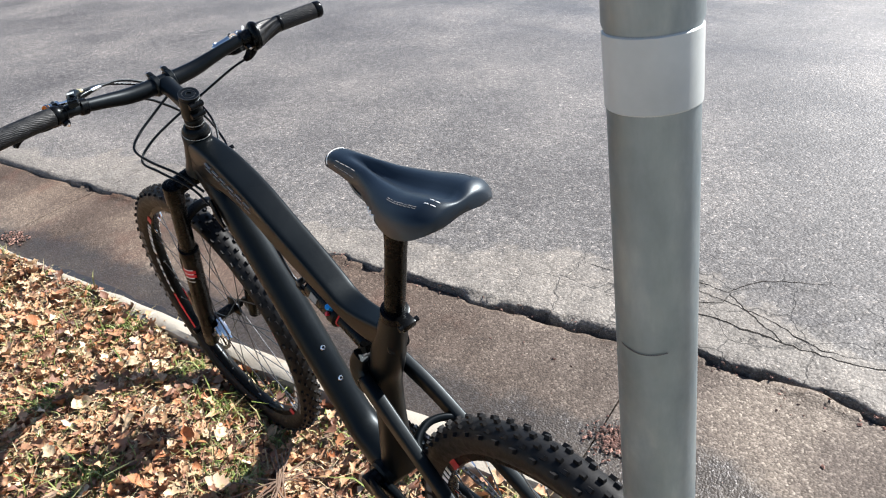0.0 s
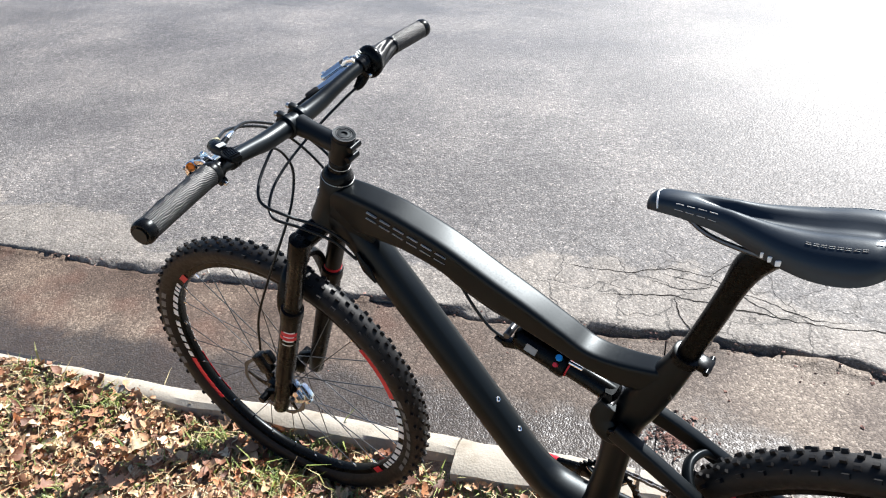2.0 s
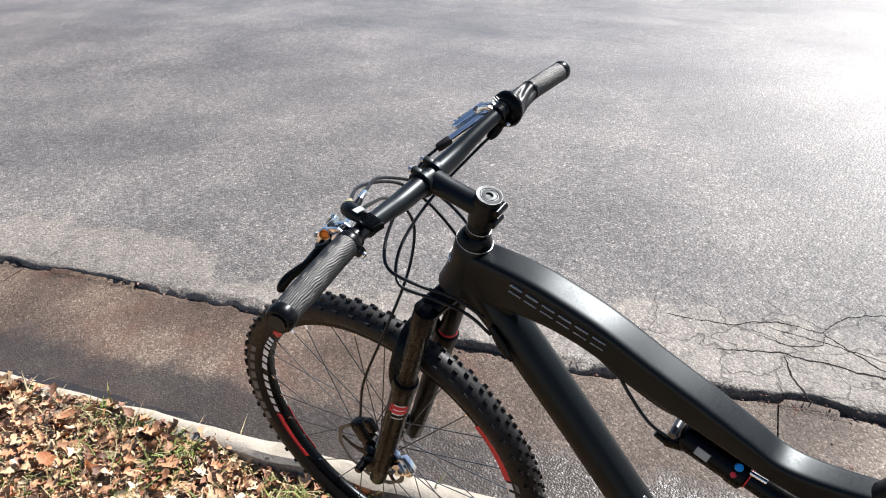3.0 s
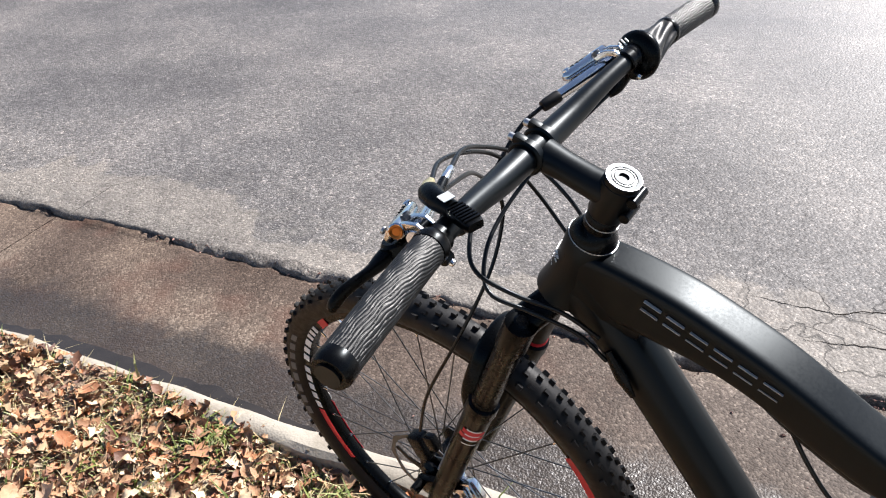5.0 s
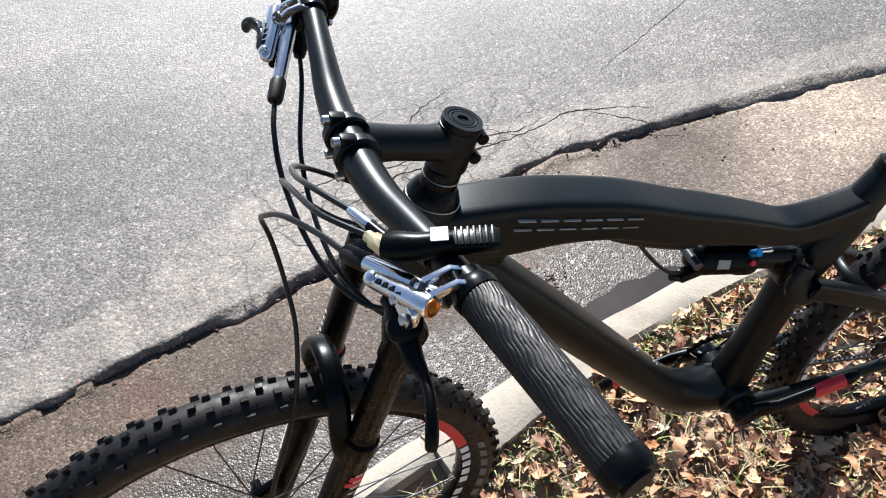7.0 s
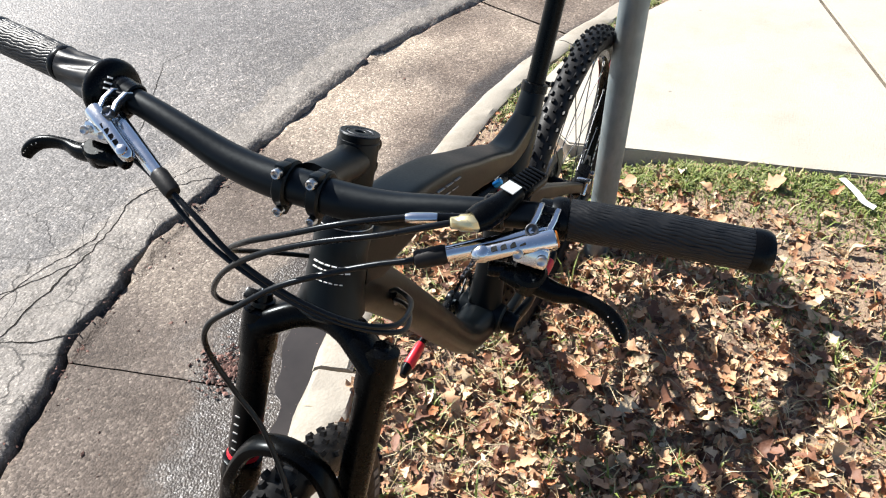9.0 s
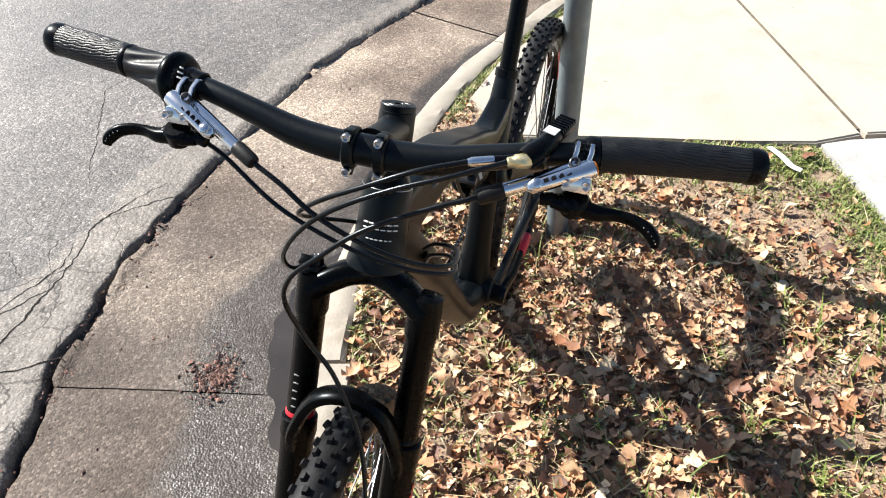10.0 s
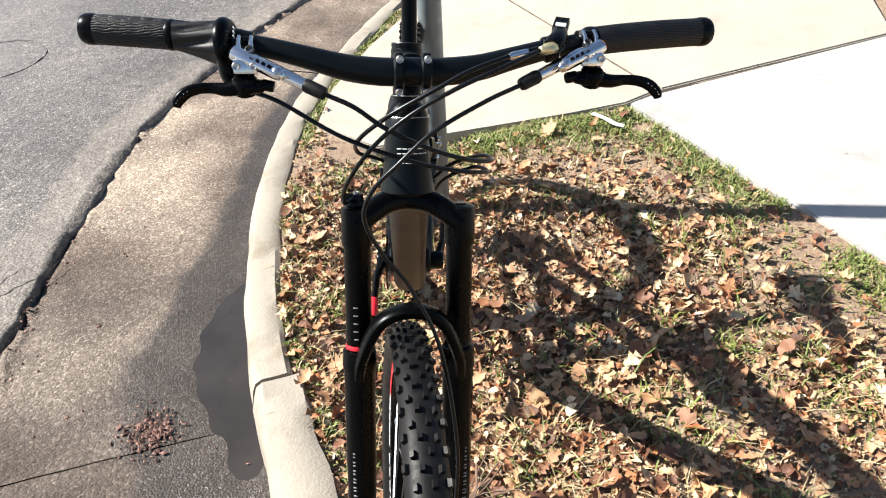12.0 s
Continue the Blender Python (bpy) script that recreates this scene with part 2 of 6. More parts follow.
ORANGE = plain("orange_anodized", (0.55, 0.17, 0.025), 0.3, metal=0.7, vary=0.2)
BLUE = plain("blue_anodized", (0.03, 0.3, 0.7), 0.3, metal=0.6, vary=0.15)
RED = plain("red_plastic", (0.58, 0.016, 0.028), 0.4, vary=0.15)
WHITE = plain("white_print", (0.82, 0.82, 0.80), 0.5, vary=0.12)
DULL_PRINT = plain("dull_print", (0.13, 0.125, 0.12), 0.6, vary=0.35)
GREY_PRINT = plain("grey_print", (0.34, 0.33, 0.31), 0.55, vary=0.3)
SADDLE_SKIN = plain("smooth_black_leatherette", (0.005, 0.0095, 0.017), 0.38, vary=0.2, grain=700, relief=0.12, spec=0.48)
GALV, WATER = make_galvanized(), make_water()
SEAM = plain("old_tar_seam", (0.055, 0.052, 0.050), 0.8, vary=0.5, grain=60, relief=0.6, spec=0.2)
JOINT = plain("joint_dirt", (0.13, 0.11, 0.085), 0.95, vary=0.5, grain=90, relief=0.5, spec=0.1)
CRACK = plain("crack_dirt", (0.022, 0.019, 0.016), 0.95, vary=0.5, grain=90, relief=0.5, spec=0.1)
TAPE = plain("pale_reflective_tape", (0.42, 0.44, 0.43), 0.35, vary=0.2)
LEAF = make_island("dry_oak_leaf", [(0.0, (0.09, 0.040, 0.024)), (0.22, (0.22, 0.10, 0.055)), (0.42, (0.42, 0.235, 0.125)), (0.60, (0.57, 0.36, 0.21)), (0.71, (0.41, 0.15, 0.055)), (0.81, (0.62, 0.42, 0.24)), (0.93, (0.54, 0.43, 0.28)), (1.0, (0.80, 0.66, 0.46))], 0.6)
BIG_LEAF = make_single_leaf()
STRAW = make_island("dry_grass", [(0.0, (0.28, 0.21, 0.1)), (0.6, (0.46, 0.38, 0.2)), (1.0, (0.6, 0.53, 0.34))], 0.6)
GREEN = make_island("green_grass", [(0.0, (0.09, 0.14, 0.025)), (0.5, (0.21, 0.26, 0.055)), (0.85, (0.26, 0.29, 0.13)), (1.0, (0.42, 0.39, 0.16))], 0.5)
CRUMB = make_island("debris_crumb", [(0.0, (0.05, 0.03, 0.024)), (0.6, (0.18, 0.095, 0.075)), (1.0, (0.42, 0.25, 0.2))], 0.8)
TWIG = plain("dry_twig", (0.17, 0.11, 0.075), 0.8, vary=0.3)


# ---- shape helpers ----
def finish(name, bm, material, parent=None, label="", sharp=38, shift=None):
    """Link a bmesh as one mesh object."""
    if shift is not None:
        bm.transform(shift)
    bmesh.ops.recalc_face_normals(bm, faces=bm.faces[:])
    me = bpy.data.meshes.new(name)
    bm.to_mesh(me)
    bm.free()
    me.materials.append(material)
    for p in me.polygons:
        p.use_smooth = True
    me.set_sharp_from_angle(angle=radians(sharp))
    ob = new(name, me)
    if parent:
        ob.parent = parent
    if label:
        ob["label"] = label
    return ob


def part(name, bm, material, parent, label="", sharp=38, shift=None):
    return finish(name, bm, material, parent, label, sharp, shift)


def V(*a):
    return Vector(a)


def spline(pts, n=6):
    """A smooth line through the points, n steps between neighbours."""
    p = [Vector(q) for q in pts]
    p = [2 * p[0] - p[1], *p, 2 * p[-1] - p[-2]]
    out = []
    for i in range(1, len(p) - 2):
        for k in range(n):
            t = k / n
            a, b, c, d = p[i - 1 : i + 3]
            out.append(0.5 * (2 * b + (c - a) * t + (2 * a - 5 * b + 4 * c - d) * t * t + (3 * b - a - 3 * c + d) * t**3))
    return out + [p[-2]]


def blend(values, n=6):
    return [v.x for v in spline([(v, 0, 0) for v in values], n)]


def loft(bm, rings, close=True, caps=True):
    vs = [[bm.verts.new(p) for p in r] for r in rings]
    m = len(vs[0])
    for a, b in zip(vs, vs[1:]):
        for i in range(m if close else m - 1):
            j = (i + 1) % m
            bm.faces.new((a[i], a[j], b[j], b[i]))
    if caps and close:
        bm.faces.new(vs[0][::-1])
        bm.faces.new(vs[-1])
    return bm


def sweep(bm, pts, wide, high=None, n=12, up=(0, 1, 0), power=2.0, caps=True):
    """A tube along pts. wide: half size along up, high: half size across it, numbers or lists."""
    pts = [Vector(p) for p in pts]
    k = len(pts)
    wide = wide if isinstance(wide, (list, tuple)) else [wide] * k
    high = wide if high is None else high if isinstance(high, (list, tuple)) else [high] * k
    rings, u = [], Vector(up)
    for i, p in enumerate(pts):
        t = (pts[min(i + 1, k - 1)] - pts[max(i - 1, 0)]).normalized()
        u = u - t * u.dot(t)
        if u.length < 1e-5:
            u = t.orthogonal()
        u.normalize()
        w = t.cross(u)
        ring = []
        for j in range(n):
            a = 2 * math.pi * j / n
            c, s = math.cos(a), math.sin(a)
            c = math.copysign(abs(c) ** (2 / power), c)
            s = math.copysign(abs(s) ** (2 / power), s)
            ring.append(p + u * (c * wide[i]) + w * (s * high[i]))
        rings.append(ring)
    return loft(bm, rings, caps=caps)


def lathe(bm, at, way, profile, n=24):
    """A turned shape: profile of (distance along way, radius)."""
    at, way = Vector(at), Vector(way).normalized()
    u = way.orthogonal().normalized()
    w = way.cross(u)
    rings = [[at + way * d + (u * math.cos(2 * math.pi * j / n) + w * math.sin(2 * math.pi * j / n)) * max(r, 1e-4) for j in range(n)] for d, r in profile]
    return loft(bm, rings)


def rod(bm, a, b, r, n=10):
    a, b = Vector(a), Vector(b)
    return lathe(bm, a, b - a, [(0, r * 0.85), (r * 0.15, r), ((b - a).length - r * 0.15, r), ((b - a).length, r * 0.85)], n)


def block(bm, at, size, turn=None, bevel=0.0):
    m = Matrix.Translation(at) @ (turn or Matrix()) @ Matrix.Diagonal((*size, 1))
    made = bmesh.ops.create_cube(bm, size=1.0, matrix=m)
    if bevel:
        edges = list({e for v in made["verts"] for e in v.link_edges})
        bmesh.ops.bevel(bm, geom=edges, offset=bevel, segments=2, affect="EDGES", profile=0.6)
    return bm


def ring_of(bm, at, way, major, minor, n=40, m=10, squash=1.0):
    """A torus."""
    at, way = Vector(at), Vector(way).normalized()
    u = way.orthogonal().normalized()
    w = way.cross(u)
    vs = []
    for i in range(n):
        a = 2 * math.pi * i / n
        r = u * math.cos(a) + w * math.sin(a)
        vs.append([bm.verts.new(at + r * (major + minor * math.cos(2 * math.pi * j / m)) + way * (minor * squash * math.sin(2 * math.pi * j / m))) for j in range(m)])
    for i in range(n):
        for j in range(m):
            bm.faces.new((vs[i][j], vs[(i + 1) % n][j], vs[(i + 1) % n][(j + 1) % m], vs[i][(j + 1) % m]))
    return bm


def B():
    return bmesh.new()


# ---- ground: road, gutter, curb, verge, sidewalk ----
CURB_LINE = [(4.6, 1.10), (3, 0.60), (2.2, 0.345), (1.4, 0.085), (0.85, -0.098), (0.14, -0.338), (-0.04, -0.402), (-0.33, -0.505), (-0.66, -0.600), (-1.14, -0.68),
             (-1.61, -0.706), (-2.05, -0.665), (-2.53, -0.545), (-3.2, -0.33), (-3.9, 0.06), (-4.6, 0.72), (-5.2, 1.6), (-5.55, 2.6), (-5.7, 3.7)]
_raw = [V(60, 18.5, 0)] + spline([(x, y, 0) for x, y in CURB_LINE], 24) + [V(-5.8, 60, 0)]
_len = [0.0]
for _a, _b in zip(_raw, _raw[1:]):
    _len.append(_len[-1] + (_b - _a).length)
_x, _y = [p.x for p in _raw], [p.y for p in _raw]
S0 = float(np.interp(0.36, [-x for x in _x[:320]], _len[:320]))


def along(s):
    """A point of the curb's road edge and the way from it to the road, s metres past the curb joint towards the corner."""
    q = s + S0
    p = Vector((np.interp(q, _len, _x), np.interp(q, _len, _y), 0))
    a = Vector((np.interp(q + 0.15, _len, _x), np.interp(q + 0.15, _len, _y), 0)) - Vector((np.interp(q - 0.15, _len, _x), np.interp(q - 0.15, _len, _y), 0))
    a.normalize()
    return p, Vector((-a.y, a.x, 0))


def at_road(s, d, z=0.0):
    p, n = along(s)
    q = p + n * d
    return Vector((q.x, q.y, z))


def road_height(d):
    if d < 0.72:
        return -0.151 + 0.044 * max(0.0, d - 0.10) / 0.62
    return -0.092 + 0.09 * min(d - 0.72, 0.4) + 0.03 * max(0.0, min(d - 1.12, 3.6)) - 0.004 * max(0.0, d - 4.72)


def wave(x, y, f, seed=0.0):
    return noise.noise(Vector((x * f, y * f, seed)))


def steps_between(a, b, fine_a, fine_b, fine, coarse):
    """Stations from a to b, close together between fine_a and fine_b."""
    out, s = [], a
    while s < b:
        out.append(s)
        near = fine_a - 0.3 < s < fine_b
        far = 0 if near else min(abs(s - fine_a), abs(s - fine_b))
        s += fine if near else min(coarse, fine + far * 0.25)
    return out + [b]


def sheet(name, stations, dists, fn, material, attrs=None, parent=None):
    """A grid over stations x dists; fn(s, d) gives the point."""
    verts = [fn(s, d) for s in stations for d in dists]
    m = len(dists)
    faces = [(i * m + j, i * m + j + 1, (i + 1) * m + j + 1, (i + 1) * m + j) for i in range(len(stations) - 1) for j in range(m - 1)]
    me = bpy.data.meshes.new(name)
    me.from_pydata([tuple(v) for v in verts], [], faces)
    for key, f in (attrs or {}).items():
        a = me.attributes.new(key, "FLOAT", "POINT")
        a.data.foreach_set("value", [f(s, d, v) for (s, d), v in zip(((s, d) for s in stations for d in dists), verts)])
    me.materials.append(material)
    for p in me.polygons:
        p.use_smooth = True
    me.update()
    ob = new(name, me)
    if me.polygons[0].normal.z < 0:
        me.flip_normals()
    if parent:
        ob.parent = parent
    return ob


def gap_edge(s):
    """Where the asphalt's ragged edge runs, as a distance from the curb."""
    return 0.715 + 0.035 * wave(s, 0, 1.3) + 0.024 * wave(s, 3, 6.0) + 0.011 * wave(s, 5, 17.0)


def clamp01(v):
    return max(0.0, min(1.0, v))


far_ground = sheet("ground", [-400, -60, 60, 400], [-400, -60, 60, 400], lambda s, d: V(s, d, -0.32), SOIL)
tagged(far_ground, "bare brown soil reaching to the horizon", "ground", kind="structure")

ROAD_S = steps_between(-60, 62, -3.0, 3.2, 0.012, 4.0)


def closing(s):
    """The crack narrows to a thin line at both ends of its wide stretch."""
    return (1.0 - 0.86 * clamp01((s - 0.75) / 0.55)) * (0.4 + 0.6 * clamp01((s + 1.25) / 0.8))


def pale_band(s):
    """How far the worn pale strip reaches into the road."""
    return 0.15 + 0.10 * wave(s, 2, 1.1) + 0.16 * clamp01((0.70 - abs(s + 2.78)) / 0.12) + 0.24 * math.exp(-(((s + 0.2) / 0.6) ** 2))


def asphalt_point(s, d):
    open_up = (0.35 + 0.8 * clamp01(0.4 + 1.7 * wave(s, 12, 2.2))) * (0.5 + 0.75 * math.exp(-(((s - 0.05) / 0.7) ** 2)))
    e = gap_edge(s) + closing(s) * (0.003 + open_up * (0.006 + 0.024 * max(0.0, wave(s, 4, 11.0)) + 0.014 * clamp01(0.3 + 1.6 * wave(s, 7, 3.1))) + 0.009 * wave(s, 8, 23.0) + 0.005 * wave(s, 8, 39.0))
    e = max(e, gap_edge(s) + 0.0015)
    if d <= 0:
        return at_road(s, e + 0.004, -0.19)
    q = e + d - 0.001
    rag = clamp01(1 - d / 0.024)
    z = road_height(q) + 0.004 + 0.004 * wave(s, q, 2.5) + 0.012 * clamp01(1 - d / 0.5) * (0.55 + wave(s, q, 9.0, 4.0)) - 0.012 * rag * clamp01(0.5 + wave(s, q, 24.0, 2.0) + 0.5 * wave(s, q, 39.0, 5.0))
    return at_road(s, q, z)


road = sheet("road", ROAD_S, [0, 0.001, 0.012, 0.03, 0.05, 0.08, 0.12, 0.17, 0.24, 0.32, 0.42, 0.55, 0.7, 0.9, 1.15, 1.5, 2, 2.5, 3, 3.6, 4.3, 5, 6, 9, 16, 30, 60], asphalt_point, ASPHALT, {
    "edge": lambda s, d, v: clamp01(1 - d / 0.55) * 0.85,
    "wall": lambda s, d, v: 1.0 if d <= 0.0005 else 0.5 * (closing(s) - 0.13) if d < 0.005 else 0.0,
    "patch": lambda s, d, v: clamp01(1.0 - 0.5 * d / pale_band(s)),
    "polish": lambda s, d, v: clamp01((-v.y - 1.9) / 2.8),
    "cracked": lambda s, d, v: clamp01(1.6 - abs(v.x + 0.15) / 0.55) * clamp01(2.1 - d / 0.34),
})
tagged(road, "worn grey asphalt street with cracks and a ragged edge", "road", kind="structure")
# near-black sheet under the gap between asphalt and gutter
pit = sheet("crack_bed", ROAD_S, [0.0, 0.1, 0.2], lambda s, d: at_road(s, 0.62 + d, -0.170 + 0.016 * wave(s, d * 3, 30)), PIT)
tagged(pit, "near-black bed of the crack beside the gutter", "soil", kind="structure")


def gutter_point(s, d):
    if d >= 2:
        return at_road(s, gap_edge(s) - closing(s) * (0.003 + 0.006 * wave(s, 9, 4.0) + 0.006 * clamp01(wave(s, 1, 2.0))), -0.19)
    lip = gap_edge(s) - closing(s) * (0.006 + 0.006 * wave(s, 9, 4.0) + 0.006 * clamp01(wave(s, 1, 2.0)))
    q = -0.03 + (lip + 0.03) * d
    z = road_height(q) - (0.015 * math.exp(-(((s - 0.26) / 0.28) ** 2)) + 0.013 * math.exp(-(((s + 2.1) / 0.75) ** 2))) * clamp01(1 - q / 0.5) + 0.002 * wave(s, q, 3.0) + 0.0022 * wave(s, q, 13.0) + 0.006 * clamp01((d - 0.9) * 10) * wave(s, q, 11.0)
    return at_road(s, q, z)


def gutter_wet(s, d, v):
    q = d * 0.72
    w = clamp01(1.25 - abs(q - 0.08) / (0.30 - 0.12 * clamp01((s - 0.2) / 0.6) + 0.10 * wave(s, 0, 1.1, 3))) * clamp01(1.6 - abs(s + 0.4) / 2.4) + 0.2 - 0.16 * clamp01((s - 0.2) / 0.6)
    return clamp01(w + 0.9 * (math.exp(-(((s - 0.3) / 0.5) ** 2)) + 0.7 * math.exp(-(((s + 2.1) / 1.0) ** 2))) * clamp01(1.5 - q / 0.21) + 0.95 * math.exp(-(((s - 1.95) / 0.5) ** 2)) * clamp01(1.5 - q / 0.20))


GUTTER_S = [(-60, -3.0), (-2.996, 0.0335), (0.0375, 2.25), (2.262, 62)]
gutter = None
for a, b in GUTTER_S:
    g = sheet("gutter", steps_between(a, b, -3.0, 3.2, 0.012, 4.0), [0, 0.03, 0.06, 0.09, 0.12, 0.15, 0.18, 0.21, 0.24, 0.27, 0.3, 0.35, 0.4, 0.5, 0.6, 0.7, 0.8, 0.88, 0.94, 0.98, 1.0, 2.0], gutter_point, GUTTER, {
        "wet": gutter_wet, "dry": lambda s, d, v: clamp01((s - 0.6) / 0.7) * clamp01((d - 0.25) / 0.3), "rusty": lambda s, d, v: clamp01(-s * 0.9 - 0.05) * (0.6 + 0.4 * clamp01((d - 0.35) * 2))})
    tagged(g, "brown stained concrete gutter, damp along the curb", "gutter", kind="structure")

# puddle lying in the gutter's low line
for s_mid, s_half, wide in ((0.26, 0.36, 0.28), (-2.1, 0.9, 0.24)):
    pud = B()
    ring = []
    for k in range(120):
        a = 2 * math.pi * k / 120
        r = 1 + 0.22 * wave(math.cos(a), math.sin(a), 1.4, 7) + 0.05 * wave(math.cos(a), math.sin(a), 4.0, 3)
        ring.append(pud.verts.new(at_road(s_mid + s_half * r * math.cos(a) * 1.3, max(-0.02, 0.12 + wide * r * math.sin(a)), -0.1535)))
    pud.faces.new(ring)
    tagged(finish("puddle", pud, WATER), "still dark puddle in the gutter by the curb", "puddle", kind="structure")


def curb_piece(a, b, width, rough):
    bm = B()
    prof = [(0.035, -0.20), (0.028, -0.13), (0.02, -0.06), (0.012, -0.015), (0.0, 0.004), (-0.018, 0.012), (-0.5 * width, 0.012), (-width + 0.012, 0.010), (-width, 0.0), (-width, -0.12)]
    rings = []
    for s in steps_between(a, b, -3.0, 3.6, 0.035, 4.0):
        rings.append([at_road(s, d + rough * 0.008 * wave(s, d * 9, 7.0), z + 0.006 * wave(s, d * 5, 5.0, 2) * rough + 0.0035 * wave(s, d * 12, 17.0, 2)) for d, z in prof])
    loft(bm, rings, close=True)
    return finish("curb", bm, CURB)


for a, b, w, r in ((-60, -3.2, 0.12, 1), (-3.19, -0.45, 0.062, 1.2), (-0.445, -0.008, 0.118, 1.8), (0.006, 1.9, 0.092, 1), (1.905, 4.4, 0.092, 1), (4.405, 60, 0.1, 1)):
    tagged(curb_piece(a, b, w, r), "weathered pale concrete curb with rounded edge", "curb", kind="structure")


# verge: soil with leaf litter between curb and sidewalk
CURB_KX, CURB_KY = np.array([-v for v in _x[:340]]), np.array(_y[:340])


def curb_y(x):
    return float(np.interp(-x, CURB_KX, CURB_KY))


def verge_height(x, y):
    line = y - (-0.105 + 0.033 * x)
    dip = (0.050 + 0.010 * clamp01((0.3 - x) / 1.2)) * math.exp(-((line / 0.20) ** 2)) * clamp01((1.6 - abs(x + 0.3)) / 0.6)
    heap = 0.021 * clamp01((x - 0.2) / 0.5) * math.exp(-(((y - curb_y(x)) / 0.13) ** 2)) if x > 0.2 else 0.0
    return heap + 0.012 * wave(x, y, 1.7, 1) + 0.008 * wave(x, y, 6.0, 2) + 0.004 * wave(x, y, 19.0, 2) - 0.006 - dip


VX = steps_between(-4.4, 45, -1.9, 2.2, 0.04, 3.0)
VD = [0.022, 0.03, 0.045, 0.07, 0.1] + [0.1 + 0.045 * k for k in range(1, 34)] + [1.7, 1.9, 2.3, 3, 4.5, 8, 20, 60]
verge = sheet("verge", VX, VD, lambda x, d: V(x, curb_y(x) + d, verge_height(x, curb_y(x) + d)), SOIL)
tagged(verge, "verge of brown soil and thatch beside the curb", "verge", kind="structure")


corner_soil = sheet("verge", steps_between(2.6, 62, 2.6, 9, 0.25, 4.0), [0.06, 0.4, 0.8, 1.3, 2.0], lambda s, d: at_road(s, -d, -0.032 + 0.006 * wave(s, d, 4.0)), SOIL)
tagged(corner_soil, "bare brown soil between curb and sidewalk", "verge", kind="structure")


def slab(corners, material, label, thick=0.09, top=0.016):
    bm = B()
    lo = [bm.verts.new((x, y, top - thick)) for x, y in corners]
    hi = [bm.verts.new((x, y, top)) for x, y in corners]
    k = len(corners)
    bm.faces.new(hi)
    bm.faces.new(lo[::-1])
    for i in range(k):
        bm.faces.new((lo[i], lo[(i + 1) % k], hi[(i + 1) % k], hi[i]))
    rim = [e for e in bm.edges if all(v.co.z > top - 1e-4 for v in e.verts)]
    bmesh.ops.bevel(bm, geom=rim, offset=0.006, segments=2, affect="EDGES")
    return tagged(finish("sidewalk", bm, material, sharp=60), label, "sidewalk", kind="structure")


slab([(-1.50, -0.30), (-1.56, -0.01), (-1.628, 0.419), (-1.672, 0.645), (-1.757, 0.782), (-3.198, 0.196), (-3.282, -0.09), (-3.0, -0.20), (-2.5, -0.40), (-2.05, -0.53), (-1.72, -0.55)],
     SLAB_TAN, "tan concrete curb ramp slab, swept clean")
slab([(-1.764, 0.796), (-3.203, 0.212), (-3.440, 1.108), (-3.62, 2.20), (-2.085, 1.82)], SLAB_TAN, "tan concrete sidewalk slab with a straight joint")
slab([(-3.213, 0.196), (-3.296, -0.084), (-3.6, 0.02), (-4.1, 0.6), (-4.5, 1.15), (-4.45, 1.34), (-3.454, 1.104)], SLAB_TAN, "tan concrete sidewalk slab with a straight joint")
slab([(-3.456, 1.118), (-4.45, 1.354), (-4.4, 2.4), (-3.634, 2.20)], SLAB_TAN, "tan concrete sidewalk slab with a straight joint")
joint_bed = sheet("joint_bed", [-4.3, -3.0, -1.80], [0.0, 0.6, 1.2], lambda x, y: V(x, y + (x < -3.5) * 0.5 + 0.04, 0.006), JOINT)
tagged(joint_bed, "dusty soil in the sidewalk joints", "soil", kind="structure")
CORNER = Vector((-1.675, 0.660, 0))
WALK = Vector((1.06, 0.465, 0)).normalized()
SIDEWAY = Vector((-0.32, 0.95, 0)).normalized()
for k in range(9):
    a = CORNER + WALK * (1.30 * k + (0.0 if k else 0.02))
    b = CORNER + WALK * (1.30 * (k + 1) - 0.008)
    if k == 0:
        quad = [(-1.715, 0.745), (-1.67, 0.662), (b.x, b.y), (b.x + SIDEWAY.x * 1.25, b.y + SIDEWAY.y * 1.25), (-2.07, 1.81)]
    else:
        quad = [(a.x, a.y), (b.x, b.y), (b.x + SIDEWAY.x * 1.25, b.y + SIDEWAY.y * 1.25), (a.x + SIDEWAY.x * 1.25, a.y + SIDEWAY.y * 1.25)]
    slab(quad, SLAB_PALE, "pale grey concrete sidewalk slab in full sun")


# ---- the bicycle ----
bike = tagged(new("mountain_bike"), "matte black full-suspension mountain bike leaning on a steel pole", "bicycle")
bike.matrix_world = Matrix.Translation((0, -0.1196, 0)) @ pose(0, 0, 0, 0, 0, 1.9) @ pose(0, 0, 0, -7.05, 0, 0)
TOP = V(0.004, 0, 0.974)
AX = V(0.381, 0, -0.9245).normalized()
FW = V(0.9245, 0, 0.381).normalized()
STEER = Matrix.Translation(TOP) @ Matrix.Rotation(radians(5.0), 4, -AX) @ Matrix.Translation(-TOP)
REAR_AXLE, FRONT_AXLE, BOTTOM = V(-0.900, 0, 0.294), TOP + AX * 0.744 + FW * 0.0540, V(-0.425, 0, 0.305)


def on_axis(s, y=0.0, f=0.0):
    """s down the steering axis from the stem's cap, y to the left, f ahead of the axis."""
    return TOP + AX * s + FW * f + V(0, y, 0)


